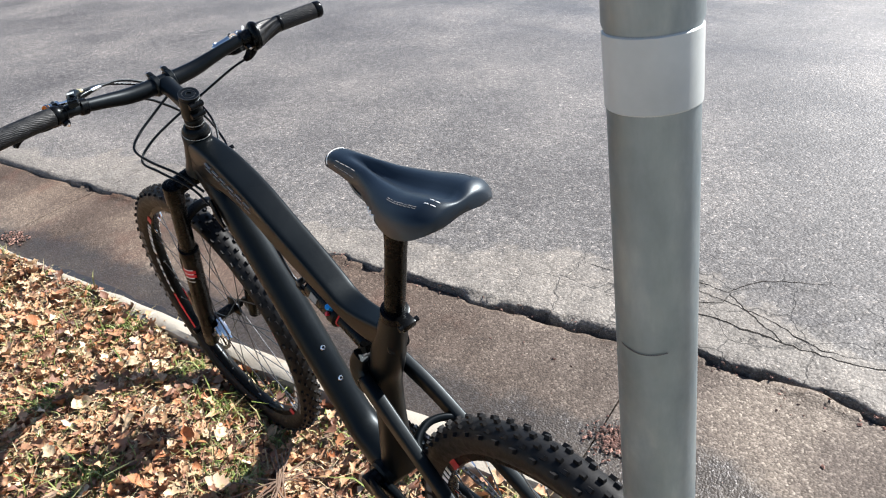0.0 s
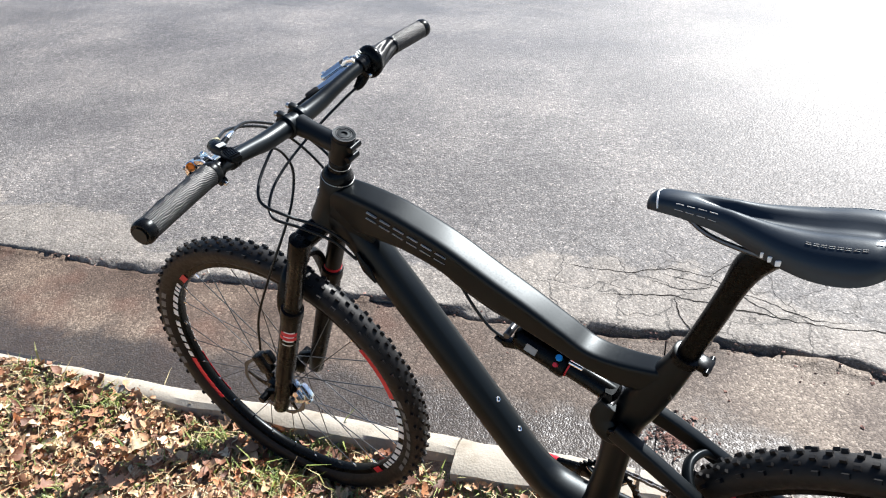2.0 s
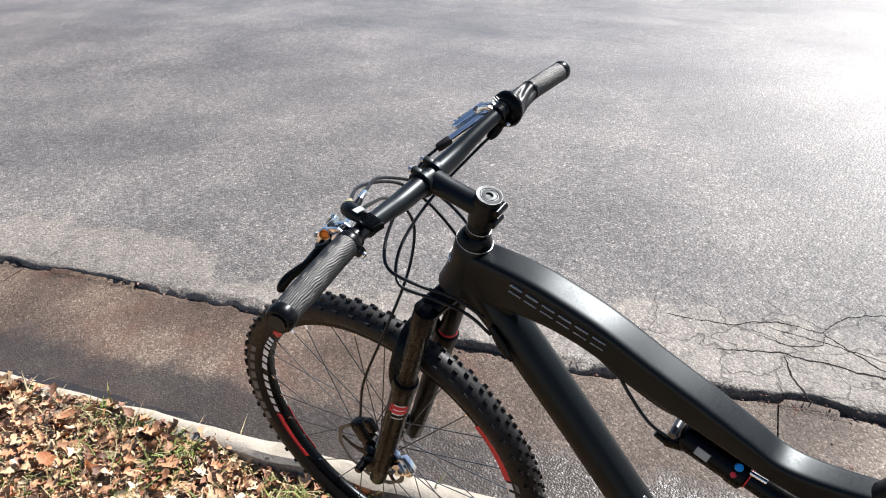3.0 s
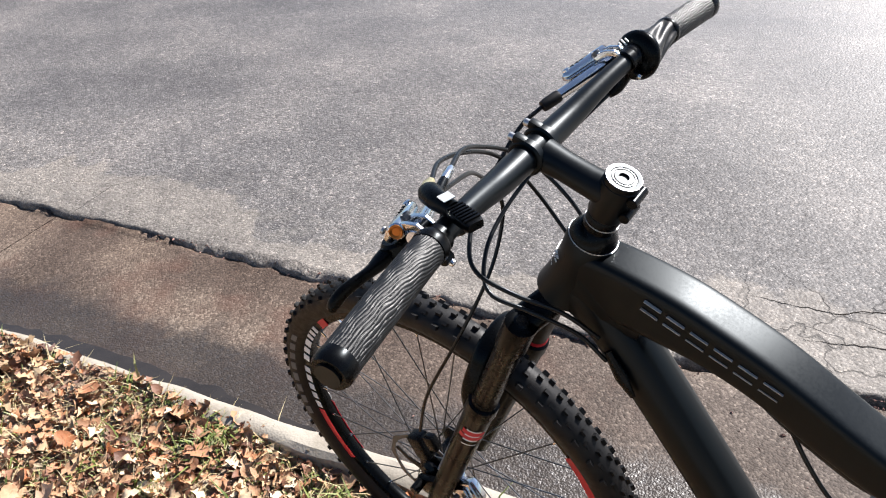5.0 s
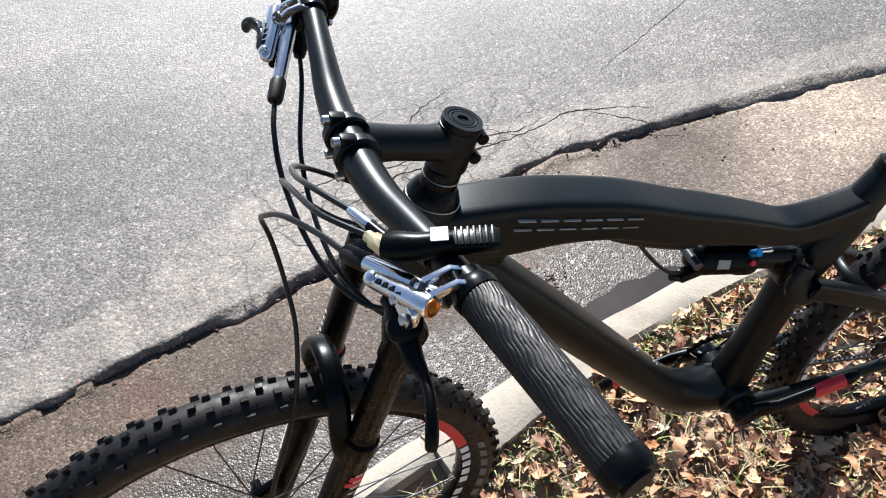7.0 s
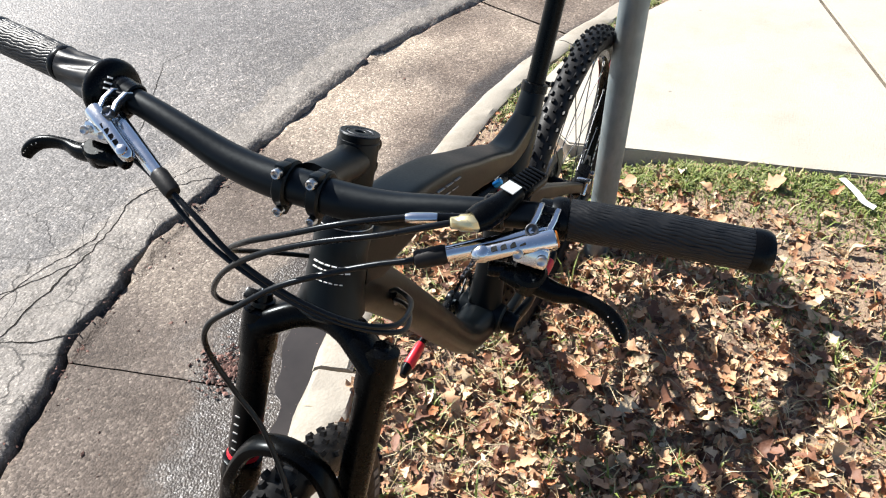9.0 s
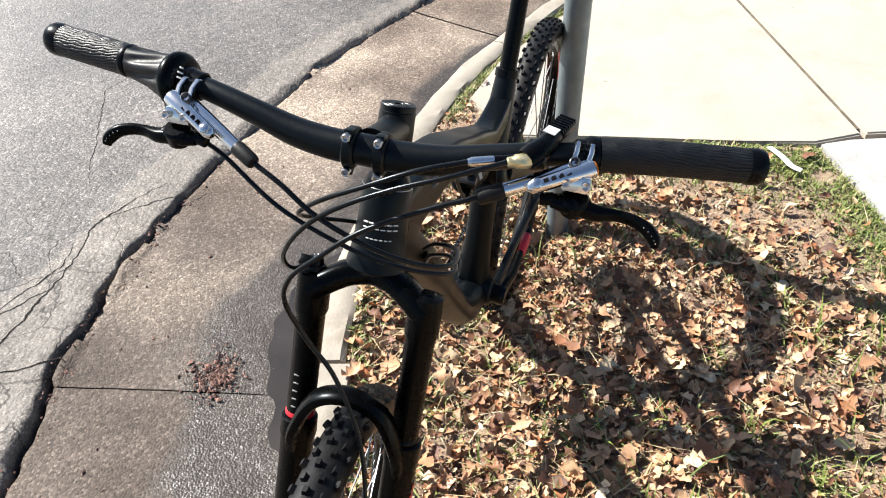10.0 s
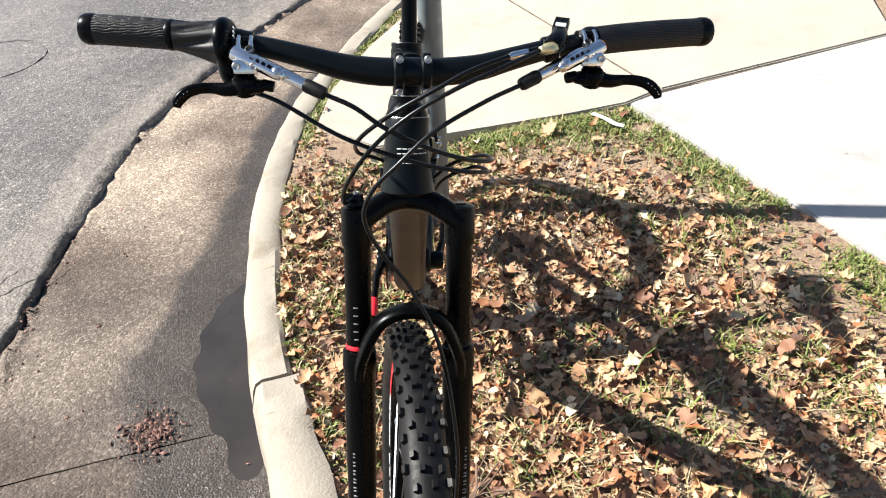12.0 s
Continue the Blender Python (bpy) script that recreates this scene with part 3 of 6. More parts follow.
def arc_plate(bm, r0, r1, a0, a1, y, thick=0.0006, n=6):
    rings = []
    ya, yb = y if isinstance(y, tuple) else (y, y)
    for k in range(n + 1):
        a = a0 + (a1 - a0) * k / n
        c, s = math.cos(a), math.sin(a)
        rings.append([V(r * c, yy, r * s) for r, yy in ((r0, ya), (r1, yb), (r1, yb + thick), (r0, ya + thick))])
    return loft(bm, rings)


def knob(bm, r, a, y, tilt, along_half, across_half, high):
    """One tread block on the tyre at the angle a."""
    out = V(math.cos(a), 0, math.sin(a)) * math.cos(tilt) + V(0, math.sin(tilt), 0)
    tang = V(-math.sin(a), 0, math.cos(a))
    side = out.cross(tang)
    c = V(math.cos(a) * r, y, math.sin(a) * r)
    lo = [bm.verts.new(c + tang * (sx * along_half) + side * (sy * across_half) - out * 0.002) for sx, sy in ((-1, -1), (1, -1), (1, 1), (-1, 1))]
    hi = [bm.verts.new(c + tang * (sx * along_half * 0.8) + side * (sy * across_half * 0.8) + out * high) for sx, sy in ((-1, -1), (1, -1), (1, 1), (-1, 1))]
    bm.faces.new(hi)
    for i in range(4):
        j = (i + 1) % 4
        bm.faces.new((lo[i], lo[j], hi[j], hi[i]))


def build_wheel(name, m, spin, rear):
    m = m @ Matrix.Scale(1.088, 4)
    rim = B()
    prof = [(0.2800, 0.0), (0.2810, 0.006), (0.2835, 0.0105), (0.2965, 0.0118), (0.2975, 0.0105), (0.293, 0.006), (0.291, 0.0), (0.293, -0.006), (0.2975, -0.0105), (0.2965, -0.0118), (0.2835, -0.0105), (0.2810, -0.006)]
    n = 96
    vs = [[rim.verts.new((r * math.cos(2 * math.pi * i / n), y, r * math.sin(2 * math.pi * i / n))) for r, y in prof] for i in range(n)]
    for i in range(n):
        for j in range(len(prof)):
            rim.faces.new((vs[i][j], vs[(i + 1) % n][j], vs[(i + 1) % n][(j + 1) % len(prof)], vs[i][(j + 1) % len(prof)]))
    wheel = part(name, rim, GLOSS, bike, "black rim with white and red print", shift=m)
    tyre = B()
    prof = [(0.291, 0.009), (0.2965, 0.0125), (0.300, 0.018), (0.310, 0.0245), (0.319, 0.0268), (0.328, 0.0245), (0.3355, 0.017), (0.339, 0.008), (0.3395, 0.0)]
    prof = [(r, y * (0.88 if r > 0.3 else 1.0)) for r, y in prof]
    prof = prof + [(r, -y) for r, y in prof[-2::-1]]
    vs = [[tyre.verts.new((r * math.cos(2 * math.pi * i / n), y, r * math.sin(2 * math.pi * i / n))) for r, y in prof] for i in range(n)]
    for i in range(n):
        for j in range(len(prof) - 1):
            tyre.faces.new((vs[i][j], vs[(i + 1) % n][j], vs[(i + 1) % n][j + 1], vs[i][j + 1]))
    part("tyre", tyre, RUBBER, wheel, "black rubber tyre dusted with dirt", shift=m)
    tread = B()
    pitches = 62
    for k in range(pitches):
        a = 2 * math.pi * k / pitches
        da = 2 * math.pi / pitches
        odd = k % 2
        for sgn in (1, -1):
            knob(tread, 0.3392, a + da * (0.0 if sgn > 0 else 0.5), sgn * 0.0050, sgn * 0.12, 0.0046, 0.0030, 0.0050)
            knob(tread, 0.3368, a + da * (0.45 if sgn > 0 else 0.95), sgn * (0.0128 if odd else 0.0118), sgn * 0.5, 0.0046, 0.0028, 0.0050)
            knob(tread, 0.3305, a + da * (0.1 if sgn > 0 else 0.6), sgn * (0.0198 if odd else 0.0190), sgn * 0.95, 0.0050, 0.0032, 0.0050)
    t = part("tread", tread, RUBBER, wheel, "small square rubber tread blocks", shift=m)
    t["kind"] = "stuff"
    hub = B()
    wide = 0.066 if rear else 0.05
    lathe(hub, (0, -wide, 0), (0, 1, 0), [(0, 0.006), (0.004, 0.011), (wide - 0.034, 0.011), (wide - 0.032, 0.027), (wide - 0.028, 0.027), (wide - 0.02, 0.013), (wide + 0.02, 0.012), (wide + 0.026, 0.026), (wide + 0.030, 0.026), (wide + 0.034, 0.014), (2 * wide - 0.004, 0.011), (2 * wide, 0.006)], 24)
    part("hub", hub, ANODIZED, wheel, shift=m)
    for k in range(28):
        side = 1 if k % 2 else -1
        cross = 1 if (k // 2) % 2 else -1
        a = 2 * math.pi * k / 28 + spin
        h = a + cross * 1.15
        sp = B()
        rod(sp, (0.0255 * math.cos(h), side * 0.028, 0.0255 * math.sin(h)), (0.281 * math.cos(a), side * 0.003, 0.281 * math.sin(a)), 0.0011, 5)
        part("spoke", sp, DARK_STEEL, wheel, shift=m)
        part("nipple", rod(B(), (0.281 * math.cos(a), side * 0.003, 0.281 * math.sin(a)), (0.2695 * math.cos(a) + 0.001 * math.cos(h), side * 0.0042, 0.2695 * math.sin(a) + 0.001 * math.sin(h)), 0.0021, 6), CHROME, wheel, shift=m)
    rotor = B()
    y = 0.040
    n2 = 60
    for r0, r1 in ((0.070, 0.078),):
        ring0 = []
        for i in range(n2):
            a = 2 * math.pi * i / n2
            rr = r1 + 0.0018 * math.cos(10 * a)
            ring0.append([V(r0 * math.cos(a), y, r0 * math.sin(a)), V(rr * math.cos(a), y, rr * math.sin(a)), V(rr * math.cos(a), y + 0.0018, rr * math.sin(a)), V(r0 * math.cos(a), y + 0.0018, r0 * math.sin(a))])
        ring0.append(ring0[0])
        loft(rotor, ring0, caps=False)
    part("brake_rotor", rotor, DARK_STEEL, wheel, "thin dark steel brake rotor", shift=m)
    spider = B()
    for k in range(5):
        a = 2 * math.pi * k / 5 + 0.3
        sweep(spider, [V(0.018 * math.cos(a - 0.5), y + 0.001, 0.018 * math.sin(a - 0.5)), V(0.045 * math.cos(a - 0.2), y + 0.001, 0.045 * math.sin(a - 0.2)), V(0.068 * math.cos(a), y + 0.001, 0.068 * math.sin(a))], 0.002, [0.008, 0.0055, 0.005], 6)
    lathe(spider, (0, y - 0.004, 0), (0, 1, 0), [(0, 0.02), (0.006, 0.02), (0.012, 0.014)], 18)
    part("rotor_carrier", spider, ANODIZED, wheel, "black rotor carrier", shift=m)
    for base in (0.0, math.pi):
        for sgn in (1, -1):
            y0 = sgn * 0.0122 if sgn > 0 else -0.0128
            for a0, a1 in ((-0.60, -0.17), (0.79, 0.87)):
                part("rim_print", arc_plate(B(), 0.2822, 0.2967, base + spin + a0, base + spin + a1, y0, n=8), RED, wheel, "red rim print", shift=m)
            a = base + spin - 0.15
            for w in (0.066, 0.066, 0.066, 0.07, 0.066, 0.0, 0.07, 0.066, 0.08, 0.04, 0.04, 0.04):
                if w:
                    white = arc_plate(B(), 0.2836, 0.2960, a, a + w * 0.82, y0)
                    part("rim_print", white, WHITE, wheel, "white printed bars on the rim", shift=m)
                a += (w or 0.03) + 0.016
        a = base + spin - 0.2
        for w in (0.07, 0.07, 0.075, 0.08, 0.075, 0.07, 0.075, 0.07):
            grey = arc_plate(B(), 0.3085, 0.3175, a, a + w * 0.86, (0.0210, 0.0236), 0.0009)
            part("tyre_print", grey, DULL_PRINT, wheel, "worn pale print on the tyre wall", shift=m)
            a += w + 0.024
    return wheel


front_wheel = build_wheel("front_wheel", STEER @ Matrix.Translation(FRONT_AXLE), 0.0, False)
rear_wheel = build_wheel("rear_wheel", Matrix.Translation(REAR_AXLE), -0.18, True)

# fork
fork = part("fork_crown", sweep(B(), spline([on_axis(0.226, 0.067, 0.018), on_axis(0.213, 0.052, 0.016), on_axis(0.200, 0.028, 0.008), on_axis(0.196, 0, 0.002), on_axis(0.200, -0.028, 0.008), on_axis(0.213, -0.052, 0.016), on_axis(0.226, -0.067, 0.018)], 5), 0.020, 0.0155, 14, up=FW, power=2.6), GLOSS, bike, "gloss black suspension fork crown", shift=STEER)
for sgn in (1, -1):
    y = 0.067 * sgn
    up_tube = B()
    lathe(up_tube, on_axis(0.202, y, 0.0165), AX, [(0, 0.013), (0.003, 0.0198), (0.05, 0.0202), (0.056, 0.0175), (0.30, 0.0172)], 22)
    part("stanchion", up_tube, GLOSS, fork, shift=STEER)
    cap = B()
    lathe(cap, on_axis(0.200, y, 0.0165), AX, [(0, 0.008), (0.003, 0.0115), (0.009, 0.0125), (0.011, 0.016)], 16)
    part("leg_cap", cap, ANODIZED, fork, shift=STEER)
    low = B()
    lathe(low, on_axis(0.397, y, 0.0165), AX, [(0, 0.019), (0.002, 0.0222), (0.024, 0.0230), (0.031, 0.0212), (0.17, 0.0206), (0.31, 0.0185), (0.367, 0.0172), (0.375, 0.012)], 22)
    leg = part("lower_leg", low, GLOSS, fork, "gloss black lower leg", shift=STEER)
    wiper = B()
    lathe(wiper, on_axis(0.389, y, 0.0165), AX, [(0, 0.0172), (0.003, 0.0185), (0.006, 0.0185)], 20)
    part("seal_ring", wiper, RED if sgn < 0 else ANODIZED, fork, "thin red seal ring" if sgn < 0 else "", shift=STEER)
    drop = B()
    block(drop, on_axis(0.740, y * 0.95, 0.036), (0.05, 0.014, 0.036), Matrix.Rotation(radians(22), 4, "Y"), 0.005)
    part("dropout", drop, GLOSS, fork, shift=STEER)
cam_knob = B()
lathe(cam_knob, on_axis(0.186, -0.067, 0.0165), AX, [(0, 0.005), (0.001, 0.0085), (0.009, 0.0095), (0.010, 0.0125), (0.015, 0.0130)], 20)
block(cam_knob, on_axis(0.192, -0.078, 0.022), (0.012, 0.014, 0.009), Matrix.Rotation(radians(22), 4, "Y"), 0.002)
part("lockout_cam", cam_knob, ANODIZED, fork, "black lockout cam on the leg top", shift=STEER)
part("cam_screw", lathe(B(), on_axis(0.186, -0.067, 0.0165), -AX, [(0, 0.0035), (0.002, 0.0035), (0.0024, 0.0026), (0.001, 0.0016)], 12), STEEL, fork, "small steel screw", shift=STEER)
arch = B()
sweep(arch, spline([on_axis(0.440, 0.068, 0.024), on_axis(0.402, 0.064, 0.040), on_axis(0.350, 0.040, 0.050), on_axis(0.334, 0, 0.053), on_axis(0.350, -0.040, 0.050), on_axis(0.402, -0.064, 0.040), on_axis(0.440, -0.068, 0.024)], 5), 0.0135, 0.0080, 14, up=FW, power=3.0)
part("fork_arch", arch, GLOSS, fork, shift=STEER)
for s0, s1, r, cut, mat, word in ((0.452, 0.496, 0.0216, 0.010, WHITE, "small white badge with printed bars"), (0.455, 0.466, 0.0219, 0.012, RED, "red printed bar"), (0.469, 0.479, 0.0219, 0.012, RED, "red printed bar"), (0.483, 0.493, 0.0219, 0.012, ANODIZED, "black printed bar")):
    badge = B()
    lathe(badge, on_axis(s0, 0.067, 0.0165), AX, [(0, r), (s1 - s0, r - 0.0001)], 48)
    bmesh.ops.delete(badge, geom=[v for v in badge.verts if (v.co - on_axis(s0, 0.067, 0.0165)).dot(V(-0.45, 0.89, 0)) < cut], context="VERTS")
    part("fork_badge", badge, mat, fork, word, shift=STEER)
caliper = B()
block(caliper, on_axis(0.664, 0.052, 0.082), (0.03, 0.026, 0.05), Matrix.Rotation(radians(20), 4, "Y"), 0.006)
block(caliper, on_axis(0.624, 0.056, 0.066), (0.02, 0.016, 0.03), Matrix.Rotation(radians(20), 4, "Y"), 0.004)
part("caliper_adapter", caliper, ANODIZED, fork, "black brake adapter", shift=STEER)
cc = V(0.247, 0.048, 0.322)
tilt = Matrix.Rotation(radians(35), 4, "Y")
cal = B()
block(cal, cc, (0.058, 0.022, 0.042), tilt, 0.008)
block(cal, cc + V(0.0, 0.012, 0.002), (0.036, 0.014, 0.028), tilt, 0.006)
block(cal, cc + V(0.020, -0.004, 0.016), (0.022, 0.014, 0.014), tilt, 0.003)
block(cal, cc + V(-0.012, -0.004, -0.020), (0.018, 0.014, 0.014), tilt, 0.003)
silver = part("front_caliper", cal, CHROME, fork, "polished silver disc brake caliper")
for q in (V(-0.014, 0.019, 0.010), V(0.012, 0.019, -0.009)):
    part("bolt", lathe(B(), cc + q, (0, 1, 0), [(0, 0.005), (0.004, 0.005), (0.005, 0.004), (0.0045, 0.002)], 12), DARK_STEEL, fork)
for y0, y1, r in ((0.07, 0.092, 0.009), (-0.07, -0.085, 0.008)):
    part("axle_end", rod(B(), on_axis(0.744, y0, 0.0540), on_axis(0.744, y1, 0.0540), r, 14), ANODIZED, fork, shift=STEER)

# head tube, headset, stem
head = B()
lathe(head, on_axis(0.090), AX, [(0, 0.027), (0.003, 0.0288), (0.03, 0.0280), (0.07, 0.031), (0.096, 0.036), (0.100, 0.033)], 28)
head_tube = part("head_tube", head, PAINT, bike)
hs = B()
lathe(hs, on_axis(0.054), AX, [(0, 0.0175), (0.001, 0.0182), (0.009, 0.0182), (0.010, 0.0172), (0.011, 0.0182), (0.019, 0.0182), (0.020, 0.0195), (0.026, 0.0235), (0.034, 0.0272), (0.036, 0.0272)], 28)
part("headset", hs, ANODIZED, bike, "black spacers and headset cup")
edge_rings = B()
ring_of(edge_rings, on_axis(0.0645), AX, 0.0183, 0.0006, 32, 6)
ring_of(edge_rings, on_axis(0.0905), AX, 0.0277, 0.0006, 36, 6)
part("spacer_edge", edge_rings, STEEL, bike, "bright machined edge")
stem_m = STEER
stem_clamp = B()
lathe(stem_clamp, on_axis(0.006), AX, [(0, 0.0165), (0.002, 0.0198), (0.044, 0.0204), (0.047, 0.0185)], 26)
stem = part("stem", stem_clamp, SATIN, bike, "matte black stem", shift=stem_m)
BAR_C = V(0.107, -0.002, 0.980)
neck = B()
sweep(neck, [on_axis(0.026, 0, 0.004), V(0.040, 0, 0.9585), V(0.070, -0.001, 0.969), BAR_C + V(-0.012, 0, -0.003)], [0.0185, 0.0170, 0.0165, 0.019], [0.0185, 0.0165, 0.0160, 0.018], 20)
part("stem_neck", neck, SATIN, stem, shift=stem_m)
for y in (-0.0155, 0.0155):
    band = B()
    lathe(band, BAR_C + V(0, y - 0.006, 0), (0, 1, 0), [(0, 0.0185), (0.002, 0.0208), (0.010, 0.0208), (0.012, 0.0185)], 26)
    block(band, BAR_C + V(0.006, y, 0.0195), (0.015, 0.010, 0.010), Matrix.Rotation(radians(-20), 4, "Y"), 0.003)
    block(band, BAR_C + V(0.010, y, -0.0175), (0.013, 0.010, 0.009), Matrix.Rotation(radians(20), 4, "Y"), 0.003)
    plate = part("faceplate_band", band, PAINT, stem, shift=stem_m)
    for c, d in ((BAR_C + V(0.0145, y, 0.0205), V(1, 0, 0.25)), (BAR_C + V(0.0175, y, -0.0165), V(1, 0, 0.1))):
        bolt = B()
        lathe(bolt, c - d * 0.002, d, [(0, 0.0044), (0.006, 0.0044), (0.0068, 0.0036), (0.0064, 0.0024), (0.004, 0.0022)], 12)
        part("bolt", bolt, STEEL, stem, "small steel bolt", shift=stem_m)
for s in (0.014, 0.036):
    bolt = B()
    lug = on_axis(s, 0.0, -0.021)
    rod(bolt, lug + V(0, 0.014, 0), lug + V(0, -0.014, 0), 0.0058, 12)
    part("bolt", bolt, ANODIZED, stem, shift=stem_m)
topcap = B()
lathe(topcap, on_axis(0.0075), -AX, [(0, 0.019), (0.006, 0.0195), (0.0075, 0.0185), (0.0072, 0.0145), (0.0062, 0.014), (0.0062, 0.0105), (0.0072, 0.0100), (0.0074, 0.0055), (0.0050, 0.0050), (0.0048, 0.0012)], 32)
part("top_cap", topcap, SATIN, stem, "black cap with round machined grooves", shift=stem_m)
for r in (0.0188, 0.0122, 0.0058):
    g = B()
    ring_of(g, on_axis(0.0006), AX, r, 0.0005, 32, 6)
    part("cap_ring", g, DARK_STEEL, stem, "bright ring on the cap", shift=stem_m)

# handlebar
BAR_PTS = [(0.057, 0.364, 1.013), (0.069, 0.29, 1.012), (0.081, 0.22, 1.009), (0.090, 0.165, 1.003), (0.098, 0.115, 0.993), (0.104, 0.075, 0.984), (0.107, 0.035, 0.980), (0.107, 0, 0.980)]
BAR_R = [0.0108, 0.0108, 0.0110, 0.0114, 0.0128, 0.0148, 0.0158, 0.0159]
bar_line = spline(BAR_PTS + [(x, -y, z - 0.018 * y) for x, y, z in BAR_PTS[-2::-1]], 5)
bar_r = blend(BAR_R + BAR_R[-2::-1], 5)
handlebar = part("handlebar", sweep(B(), bar_line, bar_r, n=28), SATIN, bike, "matte black riser handlebar", shift=stem_m)


def bar_at(y):
    ys = [p.y for p in bar_line][::-1]
    return V(float(np.interp(y, ys, [p.x for p in bar_line][::-1])), y, float(np.interp(y, ys, [p.z for p in bar_line][::-1])))


def bar_tube(name, y0, y1, radii, material, label="", n=24, parent=None):
    k = len(radii)
    pts = [bar_at(y0 + (y1 - y0) * i / (k - 1)) for i in range(k)]
    return part(name, sweep(B(), pts, list(radii), n=n), material, parent or handlebar, label, shift=stem_m)


def ribbed_grip(name, y0, y1, r0, turns):
    """A grip whose shallow ribs curve from round the bar at the inner end to lengthwise at the outer end."""
    bm = B()
    rows, cols, lanes = 84, 240, 34
    rings = []
    for i in range(rows + 1):
        t = i / rows
        c = bar_at(y0 + (y1 - y0) * t)
        tan = (bar_at(y0 + (y1 - y0) * min(1, t + 0.02)) - bar_at(y0 + (y1 - y0) * max(0, t - 0.02))).normalized()
        u = V(0, 0, 1) - tan * tan.z
        u.normalize()
        w = tan.cross(u)
        ring = []
        swirl = 1.5 * (1 - t) ** 2.2 * turns
        for j in range(cols):
            a = 2 * math.pi * j / cols
            wob = 0.035 * math.sin(t * 30 + 3 * a) + 0.06 * noise.noise(V(math.cos(a) * 2, math.sin(a) * 2, t * 9))
            lane = (a + swirl + wob) * lanes / (2 * math.pi)
            split = 0.5 + 0.5 * math.sin(2 * math.pi * (t * 6 + math.floor(lane) * 0.5))
            d = abs((lane % 1.0) - 0.5) * 2
            groove = clamp01((d - 0.5) / 0.35) * (0.2 + 0.8 * clamp01(split * 2 - 0.4))
            r = r0 - 0.0008 * groove + 0.0002 * math.sin(math.pi * t)
            ring.append(c + u * (math.cos(a) * r) + w * (math.sin(a) * r))
        rings.append(ring)
    loft(bm, rings)
    return part(name, bm, GRIP, handlebar, "black rubber grip with wavy ribs", sharp=70, shift=stem_m)


ribbed_grip("grip", 0.214, 0.348, 0.0163, 1.0)
ribbed_grip("grip", -0.269, -0.348, 0.0164, -0.4)
for sgn in (1, -1):
    bar_tube("grip_end", sgn * 0.347, sgn * 0.362, (0.0166, 0.0172, 0.0172, 0.0169, 0.0150), ANODIZED, "glossy black end ring")
bar_tube("grip_collar", 0.201, 0.213, (0.0158, 0.0174, 0.0174, 0.0168), ANODIZED, "black locking collar")
bar_tube("grip_ring", -0.262, -0.269, (0.0164, 0.0172, 0.0172, 0.0164), ANODIZED)
# twist shifter: a fluted cone that widens to a flared, tilted face
twist = B()
rings = []
for i in range(15):
    t = i / 14
    c = bar_at(-0.208 - 0.055 * t) - V(0, 0, 0.005 * (1 - t))
    r = 0.0165 + 0.0100 * (1 - t) ** 1.5
    ring = []
    for j in range(84):
        a = 2 * math.pi * j / 84
        lane = abs(((a + 0.9 * (1 - t)) * 7 / (2 * math.pi)) % 1.0 - 0.5) * 2
        q = r * (1 - 0.17 * clamp01((lane - 0.35) / 0.4) * clamp01(3.2 * t) * clamp01((1 - t) * 5))
        ring.append(c + V(math.sin(a) * q * 1.0, 0, math.cos(a) * q))
    rings.append(ring)
loft(twist, rings)
part("twist_shifter", twist, GRIP, handlebar, "fluted black twist shifter cone", shift=stem_m)
body = sweep(B(), [bar_at(-0.1955 - 0.00375 * k) - V(0, 0, 0.001 + 0.001 * k) for k in range(5)], [0.0185, 0.0262, 0.0290, 0.0294, 0.0278], n=36)
part("shifter_body", body, GLOSS, handlebar, "glossy black flared shifter body with small print", shift=stem_m)
pod = B()
c = bar_at(-0.203)
sweep(pod, spline([c + V(0.012, -0.003, -0.016), c + V(0.018, 0.0, -0.032), c + V(0.022, 0.010, -0.043), c + V(0.026, 0.020, -0.048)], 4), blend([0.012, 0.011, 0.009, 0.0055], 4), n=14)
part("cable_housing_stop", pod, GLOSS, handlebar, shift=stem_m)
sh_print = B()
c = bar_at(-0.196)
for i, w in enumerate((0.008, 0.010, 0.006)):
    block(sh_print, c + V(0.0150 - 0.0035 * i, 0.0006, 0.0120 + 0.0035 * i), (w, 0.0012, 0.0016), Matrix.Rotation(radians(-40), 4, "Y"))
part("shifter_print", sh_print, WHITE, handlebar, "small white and red print", shift=stem_m)
bar_tube("shifter_clamp", -0.186, -0.200, (0.0140, 0.0152, 0.0152, 0.0145), ANODIZED)


